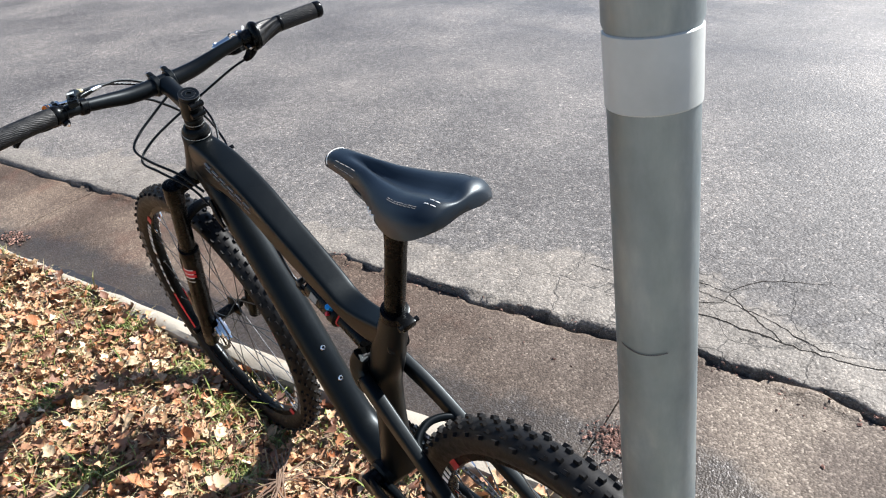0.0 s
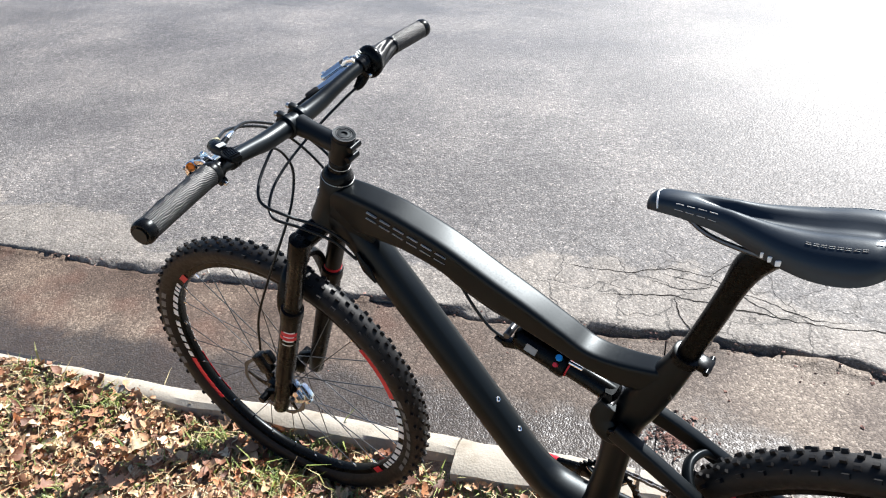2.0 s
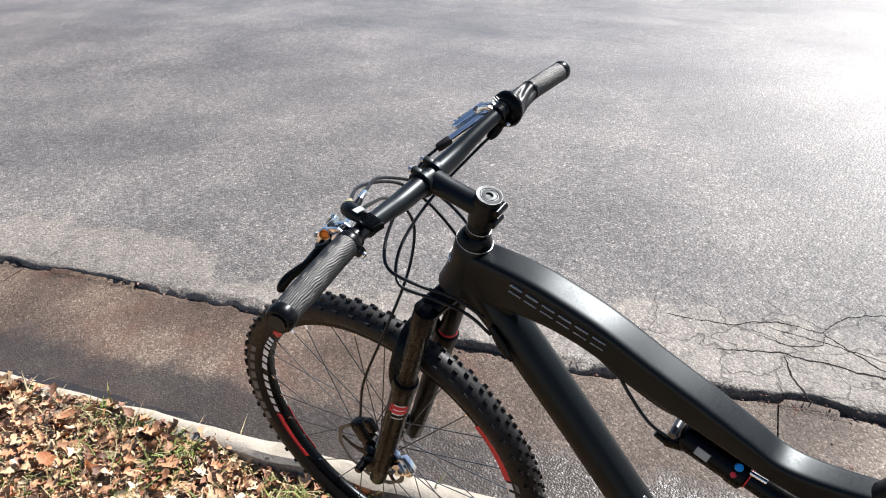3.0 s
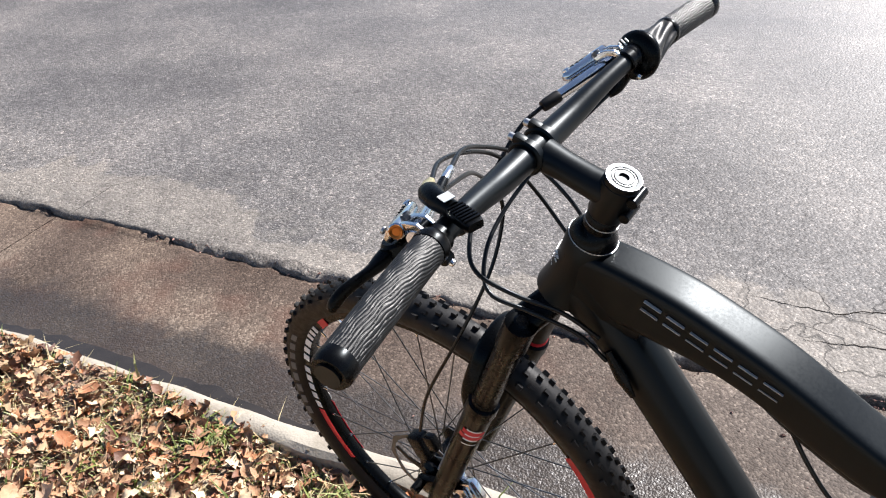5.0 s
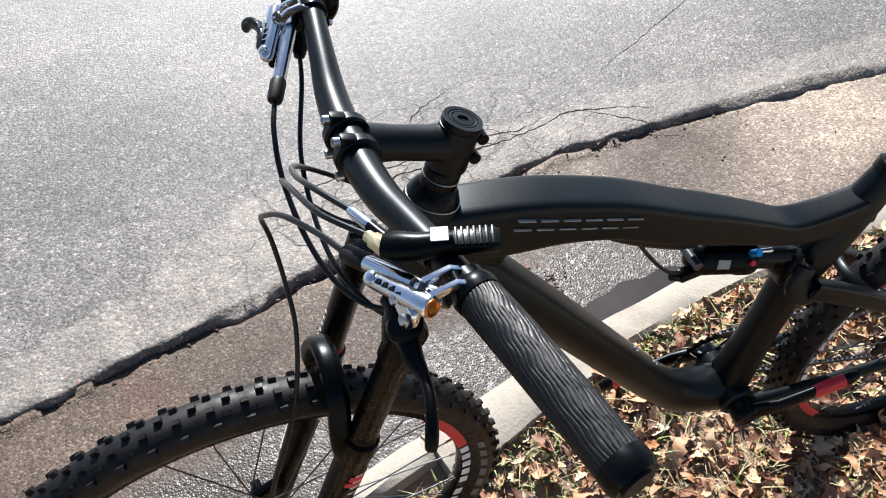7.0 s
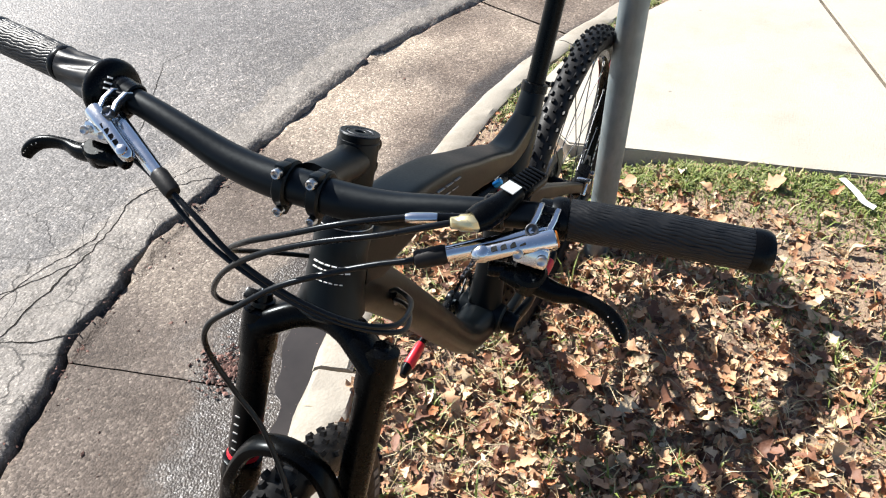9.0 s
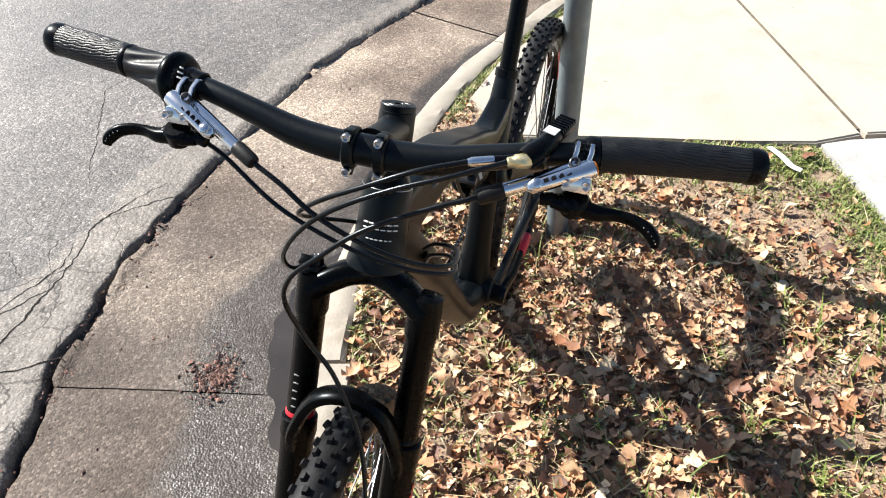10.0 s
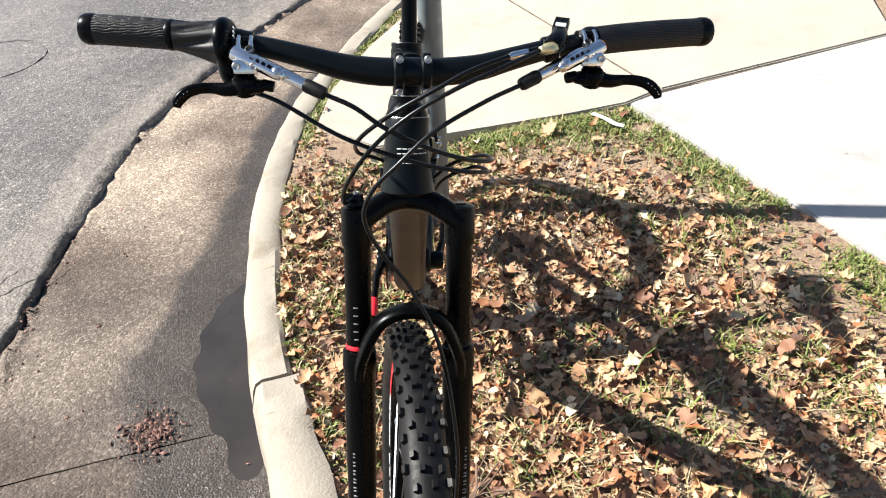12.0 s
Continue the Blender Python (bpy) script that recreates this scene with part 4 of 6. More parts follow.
def build_brake(sgn):
    """A polished brake lever: hinged clamp, reservoir over a cylinder, black pivot and blade."""
    m = stem_m if sgn > 0 else stem_m @ Matrix.Translation((0.004, 0.016, -0.010)) @ Matrix.Diagonal((1, -1, 1, 1))
    y0 = 0.199 if sgn > 0 else -0.185
    clamp = B()
    sweep(clamp, [bar_at(y0 + k) for k in (-0.0075, -0.006, 0.006, 0.0075)], [0.0130, 0.0146, 0.0146, 0.0130], n=24)
    rod(clamp, bar_at(y0) + V(-0.009, -0.006, -0.015), bar_at(y0) + V(-0.009, 0.006, -0.015), 0.0055, 12)
    lever = part("brake_lever", clamp, ANODIZED, handlebar, "polished silver brake lever with black blade", shift=stem_m)
    part("clamp_bolt", rod(B(), bar_at(y0) + V(-0.013, 0, -0.017), bar_at(y0) + V(-0.017, 0, -0.019), 0.0034, 12), CHROME, lever, shift=stem_m)
    c = bar_at(0.199)
    top, tip = V(0.120, 0.193, 1.021), V(0.149, 0.115, 0.983)
    run = (tip - top).normalized()
    lift = (V(0.55, 0, 0.83) - run * run.dot(V(0.55, 0, 0.83))).normalized()
    base = top - lift * 0.019
    run = (tip - base).normalized()
    lift = (lift - run * run.dot(lift)).normalized()
    barrel = V(0.1165, 0.2105, 1.0155)
    prongs = B()
    for dy in (-0.0062, 0.0068):
        sweep(prongs, [c + V(0.004, dy, 0.0130), c + V(0.011, dy, 0.0165), c + V(0.022, dy, 0.0145), c + V(0.034, dy - 0.002, 0.0080)], [0.0020, 0.0024, 0.0024, 0.0026], [0.0026, 0.0036, 0.0038, 0.0045], 10, power=4.0)
    block(prongs, c + V(0.035, -0.001, 0.008), (0.008, 0.018, 0.008), Matrix.Rotation(radians(20), 4, "Y"), 0.003)
    part("clamp_arm", prongs, CHROME, lever, "silver hinged clamp arm", shift=m)
    part("hinge_pin", rod(B(), c + V(0.010, -0.005, 0.0145), c + V(0.010, 0.005, 0.0145), 0.0036, 12), ANODIZED, lever, shift=m)
    res = B()
    sweep(res, [barrel + run * k for k in (-0.001, 0.0, 0.004, 0.016, 0.030, 0.054, 0.059, 0.062)], [0.0066, 0.0078, 0.0082, 0.0080, 0.0070, 0.0066, 0.0058, 0.003], n=22, up=lift, power=2.3)
    part("reservoir", res, CHROME, lever, "polished silver fluid reservoir", shift=m)
    part("barrel_screw", lathe(B(), barrel + run * 0.054 + lift * 0.004, lift, [(0, 0.0050), (0.0035, 0.0048), (0.0048, 0.003)], 14), CHROME, lever, "domed silver screw", shift=m)
    cyl = B()
    sweep(cyl, [base + run * k for k in (-0.012, -0.008, 0.02, 0.045, 0.071)], [0.0060, 0.0075, 0.0075, 0.0070, 0.0064], n=18)
    part("cylinder", cyl, CHROME, lever, "polished silver master cylinder", shift=m)
    for k in range(4):
        letter = block(B(), barrel + run * (0.024 + 0.0070 * k) + lift * 0.0068, (0.0046, 0.0040, 0.0010), Matrix.Rotation(math.atan2(run.y, run.x), 4, "Z") @ Matrix.Rotation(radians(24), 4, "Y") @ Matrix.Rotation(radians(-14), 4, "X"))
        part("lever_print", letter, ANODIZED, lever, "small dark printed bar", shift=m)
    adj = B()
    lathe(adj, barrel + run * 0.001, -run, [(0, 0.0066), (0.003, 0.0066), (0.0036, 0.0058), (0.0030, 0.0040), (0.0024, 0.0036), (0.0024, 0.001)], 22)
    part("adjuster", adj, ORANGE if sgn > 0 else ANODIZED, lever, "orange anodized adjuster" if sgn > 0 else "", shift=m)
    part("bleed_screw", lathe(B(), top - lift * 0.005, lift, [(0, 0.0050), (0.0055, 0.0050), (0.0062, 0.0042), (0.0036, 0.0024), (0.0016, 0.0020)], 14), DARK_STEEL, lever, shift=m)
    hub = V(0.131, 0.200, 0.986)
    plate = B()
    block(plate, hub + V(-0.002, -0.002, 0.019), (0.009, 0.026, 0.016), Matrix.Rotation(radians(-22), 4, "Y"), 0.004)
    part("pivot_plate", plate, CHROME, lever, "silver pivot plate", shift=m)
    for dy in (-0.010, 0.008):
        part("screw", lathe(B(), hub + V(0.0035, dy - 0.001, 0.022), (0.92, 0, 0.38), [(0, 0.0040), (0.002, 0.0040), (0.0025, 0.0032), (0.0014, 0.0014)], 14), STEEL, lever, "small steel screw", shift=m)
    boot = B()
    sweep(boot, [base + run * 0.069, base + run * 0.072, tip - run * 0.003, tip, tip + run * 0.001], [0.0070, 0.0078, 0.0074, 0.0066, 0.0035], n=16)
    part("hose_boot", boot, RUBBER, lever, "black rubber hose boot", shift=m)
    house = B()
    lathe(house, hub + V(-0.002, 0, -0.010), (0.25, 0, 1), [(0, 0.010), (0.002, 0.0130), (0.016, 0.0135), (0.019, 0.011)], 20)
    sweep(house, [hub + V(0.002, -0.020, -0.001), hub + V(0.003, -0.006, -0.001), hub + V(0.002, 0.014, -0.002)], [0.006, 0.009, 0.008], [0.008, 0.011, 0.008], 12, up=(0, 0, 1))
    part("pivot_housing", house, GLOSS, lever, "gloss black pivot housing", shift=m)
    part("reach_knob", rod(B(), hub + V(0.002, -0.018, 0.001), hub + V(0.004, -0.031, -0.001), 0.0062, 14), GLOSS, lever, shift=m)
    blade = B()
    o = 1.0 if sgn > 0 else 0.92
    line = spline([hub + V(*q) for q in ((0.003, 0.006 * o, -0.002), (0.004, 0.022 * o, -0.004), (0.003, 0.038 * o, -0.003), (0.005, 0.053 * o, -0.003), (0.009, 0.066 * o, -0.006), (0.013, 0.075 * o, -0.013), (0.015, 0.078 * o, -0.019))], 5)
    sweep(blade, line, blend([0.0080, 0.0070, 0.0058, 0.0060, 0.0064, 0.0062, 0.0045], 5), blend([0.0085, 0.0070, 0.0042, 0.0040, 0.0044, 0.0046, 0.0040], 5), n=14, up=(0, 0, 1), power=2.8)
    part("lever_blade", blade, GLOSS, lever, "gloss black lever blade", shift=m)
    for k in range(5):
        q = line[-12 + 2 * k]
        part("blade_dimple", lathe(B(), q + V(0.0032, 0, 0.002), (1, 0.2, 0.3), [(0, 0.0010), (0.0012, 0.0010), (0.0014, 0.0006)], 8), CHROME, lever, shift=m)
    return Matrix(stem_m.inverted() @ m) @ (tip + run * 0.001)


hose_l = build_brake(1)
hose_r = build_brake(-1)

# suspension remote on the left of the bar
c = bar_at(0.158)
rem = B()
sweep(rem, [bar_at(0.150), bar_at(0.152), bar_at(0.164), bar_at(0.166)], [0.0128, 0.0148, 0.0148, 0.0128], n=20)
remote = part("lockout_remote", rem, ANODIZED, handlebar, "black suspension lockout remote", shift=stem_m)
body = B()
sweep(body, [V(0.127, 0.150, 1.018), V(0.120, 0.155, 1.019), V(0.106, 0.163, 1.0205), V(0.093, 0.167, 1.021), V(0.083, 0.1695, 1.021)], [0.010, 0.012, 0.0105, 0.0092, 0.0085], [0.008, 0.010, 0.0095, 0.0088, 0.0080], n=16)
part("remote_body", body, GLOSS, remote, shift=stem_m)
ribs = B()
d = V(-0.030, 0.011, 0.0).normalized()
p0 = V(0.085, 0.1685, 1.0205)
sweep(ribs, [p0, p0 + d * 0.004, p0 + d * 0.030, p0 + d * 0.034], [0.0075, 0.0092, 0.0092, 0.0080], [0.0045, 0.0055, 0.0052, 0.0040], n=16, power=5.0)
for k in range(7):
    part("lever_rib", block(B(), p0 + d * (0.004 + 0.0042 * k) + V(0, 0, 0.0058), (0.0022, 0.0165, 0.0022), Matrix.Rotation(math.atan2(d.y, d.x), 4, "Z"), 0.0005), ANODIZED, remote, shift=stem_m)
part("remote_lever", ribs, ANODIZED, remote, "ribbed black thumb lever", shift=stem_m)
ferr_a, ferr_b = V(0.126, 0.155, 1.018), V(0.129, 0.123, 1.012)
label_chip = block(B(), V(0.092, 0.1670, 1.0310), (0.012, 0.012, 0.0008), Matrix.Rotation(radians(-20), 4, "Z"))
part("remote_label", label_chip, TAPE, remote, "small white label with worn print", shift=stem_m)
part("cable_stop", sweep(B(), [V(0.112, 0.158, 1.012), V(0.122, 0.142, 1.012), ferr_b], [0.0060, 0.0056, 0.0046], n=14), ANODIZED, remote, shift=stem_m)
f1 = B()
lathe(f1, ferr_a, V(0.40, -0.91, -0.05), [(0, 0.0066), (0.003, 0.0070), (0.014, 0.0066), (0.016, 0.0050), (0.021, 0.0046), (0.022, 0.0034)], 8)
part("cable_ferrule", f1, BRASS, remote, "pale brass cable ferrule", shift=stem_m)
f2 = B()
lathe(f2, ferr_b, V(0.34, -0.94, -0.06), [(0, 0.0044), (0.003, 0.0047), (0.020, 0.0044), (0.024, 0.0032)], 14)
part("cable_ferrule", f2, CHROME, remote, "silver cable ferrule", shift=stem_m)


def cable(pts, r=0.0025, label="black cable housing", n=8):
    return part("cable", sweep(B(), spline(pts, n), r, n=8), CABLE, bike, label, sharp=60)


def st(v):
    return STEER @ Vector(v)


CROWN_R = st(on_axis(0.192, -0.067, 0.0165))
cable([st(hose_l), st(hose_l + V(0.012, -0.040, -0.014)), V(0.180, 0.030, 0.942), V(0.197, -0.008, 0.912), V(0.203, -0.038, 0.880), V(0.201, -0.048, 0.840), V(0.200, -0.028, 0.790), V(0.204, 0.004, 0.742), V(0.230, 0.042, 0.662), V(0.285, 0.064, 0.542), V(0.322, 0.062, 0.432)], 0.0027, "black hydraulic brake hose")
cable([st(ferr_a + V(0.008, -0.019, -0.001)), V(0.150, 0.105, 1.004), V(0.164, 0.052, 0.984), V(0.172, 0.0, 0.954), V(0.172, -0.040, 0.915), V(0.158, -0.070, 0.862), V(0.128, -0.078, 0.816), CROWN_R + V(0, 0, 0.002)], 0.0026)
cable([st(ferr_b + V(0.008, -0.022, -0.001)), V(0.150, 0.070, 1.000), V(0.160, 0.028, 0.980), V(0.160, -0.020, 0.950), V(0.143, -0.055, 0.912), V(0.100, -0.060, 0.872), V(0.060, -0.042, 0.842), V(0.035, -0.030, 0.822)], 0.0026)
cable([st(hose_r), st(hose_r + V(0.010, 0.030, -0.010)), V(0.172, -0.020, 0.940), V(0.166, 0.030, 0.912), V(0.150, 0.075, 0.890), V(0.122, 0.102, 0.874), V(0.078, 0.094, 0.856), V(0.040, 0.060, 0.822), V(0.010, 0.036, 0.782)], 0.0027, "black hydraulic brake hose")
cable([st(bar_at(-0.203) + V(0.025, 0.018, -0.047)), st(V(0.118, -0.150, 0.947)), V(0.150, -0.070, 0.918), V(0.152, 0.010, 0.888), V(0.138, 0.065, 0.868), V(0.108, 0.100, 0.850), V(0.066, 0.086, 0.832), V(0.028, 0.052, 0.792), V(0.0, 0.036, 0.752)], 0.0026)

# main frame
tt = spline([V(0.060, 0, 0.838), V(0.005, 0, 0.838), V(-0.06, 0, 0.830), V(-0.11, 0, 0.819), V(-0.17, 0, 0.798), V(-0.24, 0, 0.762), V(-0.31, 0, 0.730), V(-0.37, 0, 0.702), V(-0.415, 0, 0.681), V(-0.47, 0, 0.673), V(-0.545, 0, 0.679)], 5)
top_tube = part("top_tube", sweep(B(), tt, blend([0.026, 0.0275, 0.0285, 0.0285, 0.028, 0.027, 0.026, 0.0245, 0.023, 0.0215, 0.02], 5), blend([0.042, 0.038, 0.034, 0.029, 0.0265, 0.0260, 0.0235, 0.0195, 0.0175, 0.022, 0.025], 5), 56, power=6.5), PAINT, bike, "matte black curved top tube with pale outlined print")
gus = B()
sweep(gus, spline([V(-0.13, 0, 0.792), V(-0.18, 0, 0.768), V(-0.23, 0, 0.745), V(-0.275, 0, 0.722), V(-0.305, 0, 0.710)], 5), blend([0.010, 0.018, 0.019, 0.016, 0.008], 5), blend([0.010, 0.020, 0.025, 0.023, 0.012], 5), 18, power=2.6)
part("shock_mount", gus, PAINT, bike)
dt = spline([V(0.068, 0, 0.822), V(0.01, 0, 0.778), V(-0.1053, 0, 0.6288), V(-0.2148, 0, 0.4758), V(-0.290, 0, 0.3735), V(-0.338, 0, 0.327), V(-0.41, 0, 0.300)], 6)
down_tube = part("down_tube", sweep(B(), dt, blend([0.028, 0.030, 0.031, 0.031, 0.031, 0.034, 0.038], 6), blend([0.034, 0.031, 0.0285, 0.0285, 0.0285, 0.031, 0.036], 6), 24, power=2.5), PAINT, bike, "matte black down tube")
web = B()
sweep(web, [V(0.050, 0, 0.825), V(0.01, 0, 0.808), V(-0.03, 0, 0.795)], [0.028, 0.028, 0.02], [0.05, 0.042, 0.02], 18, power=2.6)
part("head_gusset", web, PAINT, bike)
bb = B()
rod(bb, BOTTOM + V(0, 0.046, 0), BOTTOM + V(0, -0.046, 0), 0.029, 26)
part("bottom_bracket", bb, PAINT, bike)
stl = spline([V(-0.557, 0, 0.731), V(-0.533, 0, 0.680), V(-0.502, 0, 0.620), V(-0.474, 0, 0.555), V(-0.453, 0, 0.44), V(-0.430, 0, 0.31)], 5)
seat_tube = part("seat_tube", sweep(B(), stl, blend([0.0195, 0.023, 0.026, 0.026, 0.026, 0.034], 5), blend([0.0195, 0.025, 0.030, 0.028, 0.025, 0.03], 5), 20, power=2.3), PAINT, bike)
for (x, z) in ((-0.238, 0.492), (-0.278, 0.436)):
    b = B()
    n_ = V(-0.814, 0, 0.581)
    lathe(b, V(x, 0, z) - n_ * 0.004, n_, [(0, 0.0052), (0.0050, 0.0052), (0.0060, 0.0042), (0.0056, 0.0024), (0.003, 0.002)], 14)
    part("bottle_bolt", b, CHROME, bike, "silver bottle cage bolt")
port = B()
sweep(port, [V(0.0, 0.034, 0.765), V(-0.02, 0.037, 0.738), V(-0.035, 0.037, 0.715)], [0.003, 0.006, 0.002], [0.006, 0.009, 0.004], 10)
part("cable_port", port, ANODIZED, bike)
cable([V(-0.185, 0.012, 0.765), V(-0.215, 0.014, 0.715), V(-0.245, 0.014, 0.676), V(-0.272, 0.010, 0.658), V(-0.290, 0.010, 0.652)], 0.0026)


def stroke(bm, o, ux, uz, a, b, w, nrm, lift=0.0006):
    """A thin printed bar between two points of a letter's box, on a plane."""
    p, q = o + ux * a[0] + uz * a[1], o + ux * b[0] + uz * b[1]
    t = (q - p).normalized()
    s = nrm.cross(t) * (w / 2)
    vs = [p - s, p + s, q + s, q - s]
    lo = [bm.verts.new(v - nrm * 0.004) for v in vs]
    hi = [bm.verts.new(v + nrm * lift) for v in vs]
    bm.faces.new(hi)
    for i in range(4):
        bm.faces.new((lo[i], lo[(i + 1) % 4], hi[(i + 1) % 4], hi[i]))


def print_row(name, o, ux, uz, nrm, letter, gap, count, w, parent, material, label):
    """Plain printed bars, a pair for each letter."""
    bm = B()
    for i in range(count):
        at = o + ux * (i * (letter + gap))
        stroke(bm, at, ux, uz, (0, 0), (letter, 0), w, nrm)
        stroke(bm, at, ux, uz, (0, 1), (letter, 1), w, nrm)
    return part(name, bm, material, parent, label, sharp=80)


ux = V(-0.147, -0.002, -0.051).normalized()
uz = V(-0.004, 0.001, 0.012)
print_row("tube_print", V(-0.035, 0.0305, 0.843), ux, uz, V(0, 1, 0.0), 0.0203, 0.0066, 6, 0.0010, top_tube, GREY_PRINT, "thin pale print along the tube")

# shock
sa, sb = V(-0.280, 0, 0.672), V(-0.458, 0, 0.606)
sd = (sb - sa).normalized()
can = B()
lathe(can, sa + sd * 0.006, sd, [(0, 0.010), (0.004, 0.018), (0.012, 0.0225), (0.075, 0.0225), (0.078, 0.0240), (0.096, 0.0240), (0.099, 0.0205)], 24)
shock = part("rear_shock", can, GLOSS, bike, "gloss black air shock")
shaft = B()
lathe(shaft, sa + sd * 0.10, sd, [(0, 0.0165), (0.055, 0.0165), (0.062, 0.017), (0.084, 0.016), (0.088, 0.010)], 20)
part("shock_shaft", shaft, ANODIZED, shock)
oring = B()
ring_of(oring, sa + sd * 0.106, sd, 0.0172, 0.0017, 24, 8)
part("o_ring", oring, RED, shock, "red rubber ring")
part("air_valve", rod(B(), sa + sd * 0.104 + V(0, 0.008, 0.018), sa + sd * 0.134 + V(0, 0.008, 0.021), 0.0036, 12), CHROME, shock, "silver air valve")
kn = B()
rod(kn, sa + sd * 0.088 + V(-0.006, 0.012, 0.016), sa + sd * 0.088 + V(-0.010, 0.022, 0.028), 0.0055, 14)
part("rebound_knob", kn, BLUE, shock, "blue anodized knob")
kn = B()
rod(kn, sa + sd * 0.092 + V(0, 0.018, 0.008), sa + sd * 0.092 + V(0, 0.025, 0.014), 0.004, 12)
part("rebound_lever", kn, RED, shock, "small red lever")
lab = B()
block(lab, sa + sd * 0.046 + V(0, 0.0212, 0.0085), (0.020, 0.0012, 0.012), Matrix.Rotation(radians(-22), 4, "Y") @ Matrix.Rotation(radians(24), 4, "X"))
part("shock_label", lab, GREY_PRINT, shock, "small pale label")
for q in (sa + V(-0.002, 0, 0.008), sb):
    part("shock_bolt", rod(B(), q + V(0, 0.025, 0), q + V(0, -0.025, 0), 0.0062, 16), DARK_STEEL, shock, "steel mounting bolt")
remote_arm = B()
block(remote_arm, sa + V(-0.004, 0.010, -0.018), (0.034, 0.016, 0.014), Matrix.Rotation(radians(10), 4, "Y"), 0.004)
rod(remote_arm, sa + V(0.010, 0.012, -0.022), sa + V(0.026, 0.013, -0.012), 0.005, 10)
part("lockout_lever", remote_arm, ANODIZED, shock)

# rear triangle
link = B()
sweep(link, spline([V(-0.452, 0, 0.624), V(-0.449, 0, 0.600), V(-0.452, 0, 0.575), V(-0.462, 0, 0.556)], 5), blend([0.020, 0.029, 0.030, 0.024], 5), blend([0.008, 0.017, 0.018, 0.010], 5), 18, power=3.0)
part("rocker_link", link, GLOSS, bike, "gloss black rocker link")
for sgn in (1, -1):
    rk = B()
    sweep(rk, spline([V(-0.458, sgn * 0.026, 0.612), V(-0.448, sgn * 0.032, 0.585), V(-0.462, sgn * 0.036, 0.565), V(-0.490, sgn * 0.036, 0.560)], 4), 0.009, blend([0.015, 0.019, 0.019, 0.014], 4), 16, power=3.0)
    part("rocker", rk, PAINT, bike)
    ss = spline([V(-0.470, sgn * 0.037, 0.572), V(-0.54, sgn * 0.044, 0.537), V(-0.63, sgn * 0.050, 0.483), V(-0.76, sgn * 0.058, 0.402), V(-0.892, sgn * 0.066, 0.311)], 5)
    part("seat_stay", sweep(B(), ss, blend([0.0105, 0.0105, 0.0098, 0.0095, 0.0095], 5), blend([0.016, 0.015, 0.013, 0.0115, 0.013], 5), 28, power=5.0), PAINT, bike)
    cs = spline([V(-0.445, sgn * 0.044, 0.292), V(-0.52, sgn * 0.046, 0.290), V(-0.64, sgn * 0.050, 0.292), V(-0.78, sgn * 0.060, 0.300), V(-0.892, sgn * 0.067, 0.292)], 5)
    part("chain_stay", sweep(B(), cs, blend([0.011, 0.009, 0.009, 0.009, 0.010], 5), blend([0.016, 0.013, 0.012, 0.011, 0.013], 5), 14, power=2.6), PAINT, bike)
    dp = B()
    block(dp, V(-0.898, sgn * 0.068, 0.298), (0.05, 0.010, 0.044), Matrix.Rotation(radians(18), 4, "Y"), 0.006)
    part("rear_dropout", dp, PAINT, bike)
    pv = B()
    lathe(pv, V(-0.472, sgn * 0.036, 0.570), (0, sgn, 0), [(0, 0.011), (0.010, 0.011), (0.012, 0.009), (0.010, 0.004)], 16)
    part("pivot_bolt", pv, ANODIZED, bike)
br = B()
sweep(br, spline([V(-0.614, 0.048, 0.493), V(-0.590, 0.036, 0.510), V(-0.578, 0.0, 0.518), V(-0.590, -0.036, 0.510), V(-0.614, -0.048, 0.493)], 5), 0.0085, 0.0065, 16, up=(1, 0, 0), power=3.0)
part("stay_bridge", br, PAINT, bike)
rc = B()
block(rc, V(-0.842, 0.058, 0.372), (0.06, 0.03, 0.03), Matrix.Rotation(radians(24), 4, "Y"), 0.006)
part("rear_caliper", rc, ANODIZED, bike, "black rear brake caliper")
rc = B()
for dx in (-0.015, 0.016):
    rod(rc, V(-0.842 + dx, 0.052, 0.378), V(-0.842 + dx, 0.082, 0.382), 0.006, 12)
block(rc, V(-0.842, 0.070, 0.352), (0.014, 0.012, 0.04), Matrix.Rotation(radians(-30), 4, "Y"), 0.003)
part("caliper_mount", rc, CHROME, bike, "silver caliper mount and bolts")

# drivetrain
ringb = B()
teeth = 32
rings = []
for i in range(teeth * 4):
    a = 2 * math.pi * i / (teeth * 4)
    r = 0.066 if i % 4 in (0, 1) else 0.061
    c, s = math.cos(a), math.sin(a)
    rings.append([BOTTOM + V(0.052 * c, -0.049, 0.052 * s), BOTTOM + V(r * c, -0.049, r * s), BOTTOM + V(r * c, -0.052, r * s), BOTTOM + V(0.052 * c, -0.052, 0.052 * s)])
rings.append(rings[0])
loft(ringb, rings, caps=False)
chainring = part("chainring", ringb, ANODIZED, bike, "black toothed chainring")
for k in range(4):
    a = math.pi / 4 + k * math.pi / 2
    arm = B()
    sweep(arm, [BOTTOM + V(0.012 * math.cos(a), -0.051, 0.012 * math.sin(a)), BOTTOM + V(0.054 * math.cos(a), -0.051, 0.054 * math.sin(a))], [0.003, 0.003], [0.010, 0.006], 8)
    part("spider_arm", arm, CHROME, chainring)
CR = V(0.172, 0, -0.040)
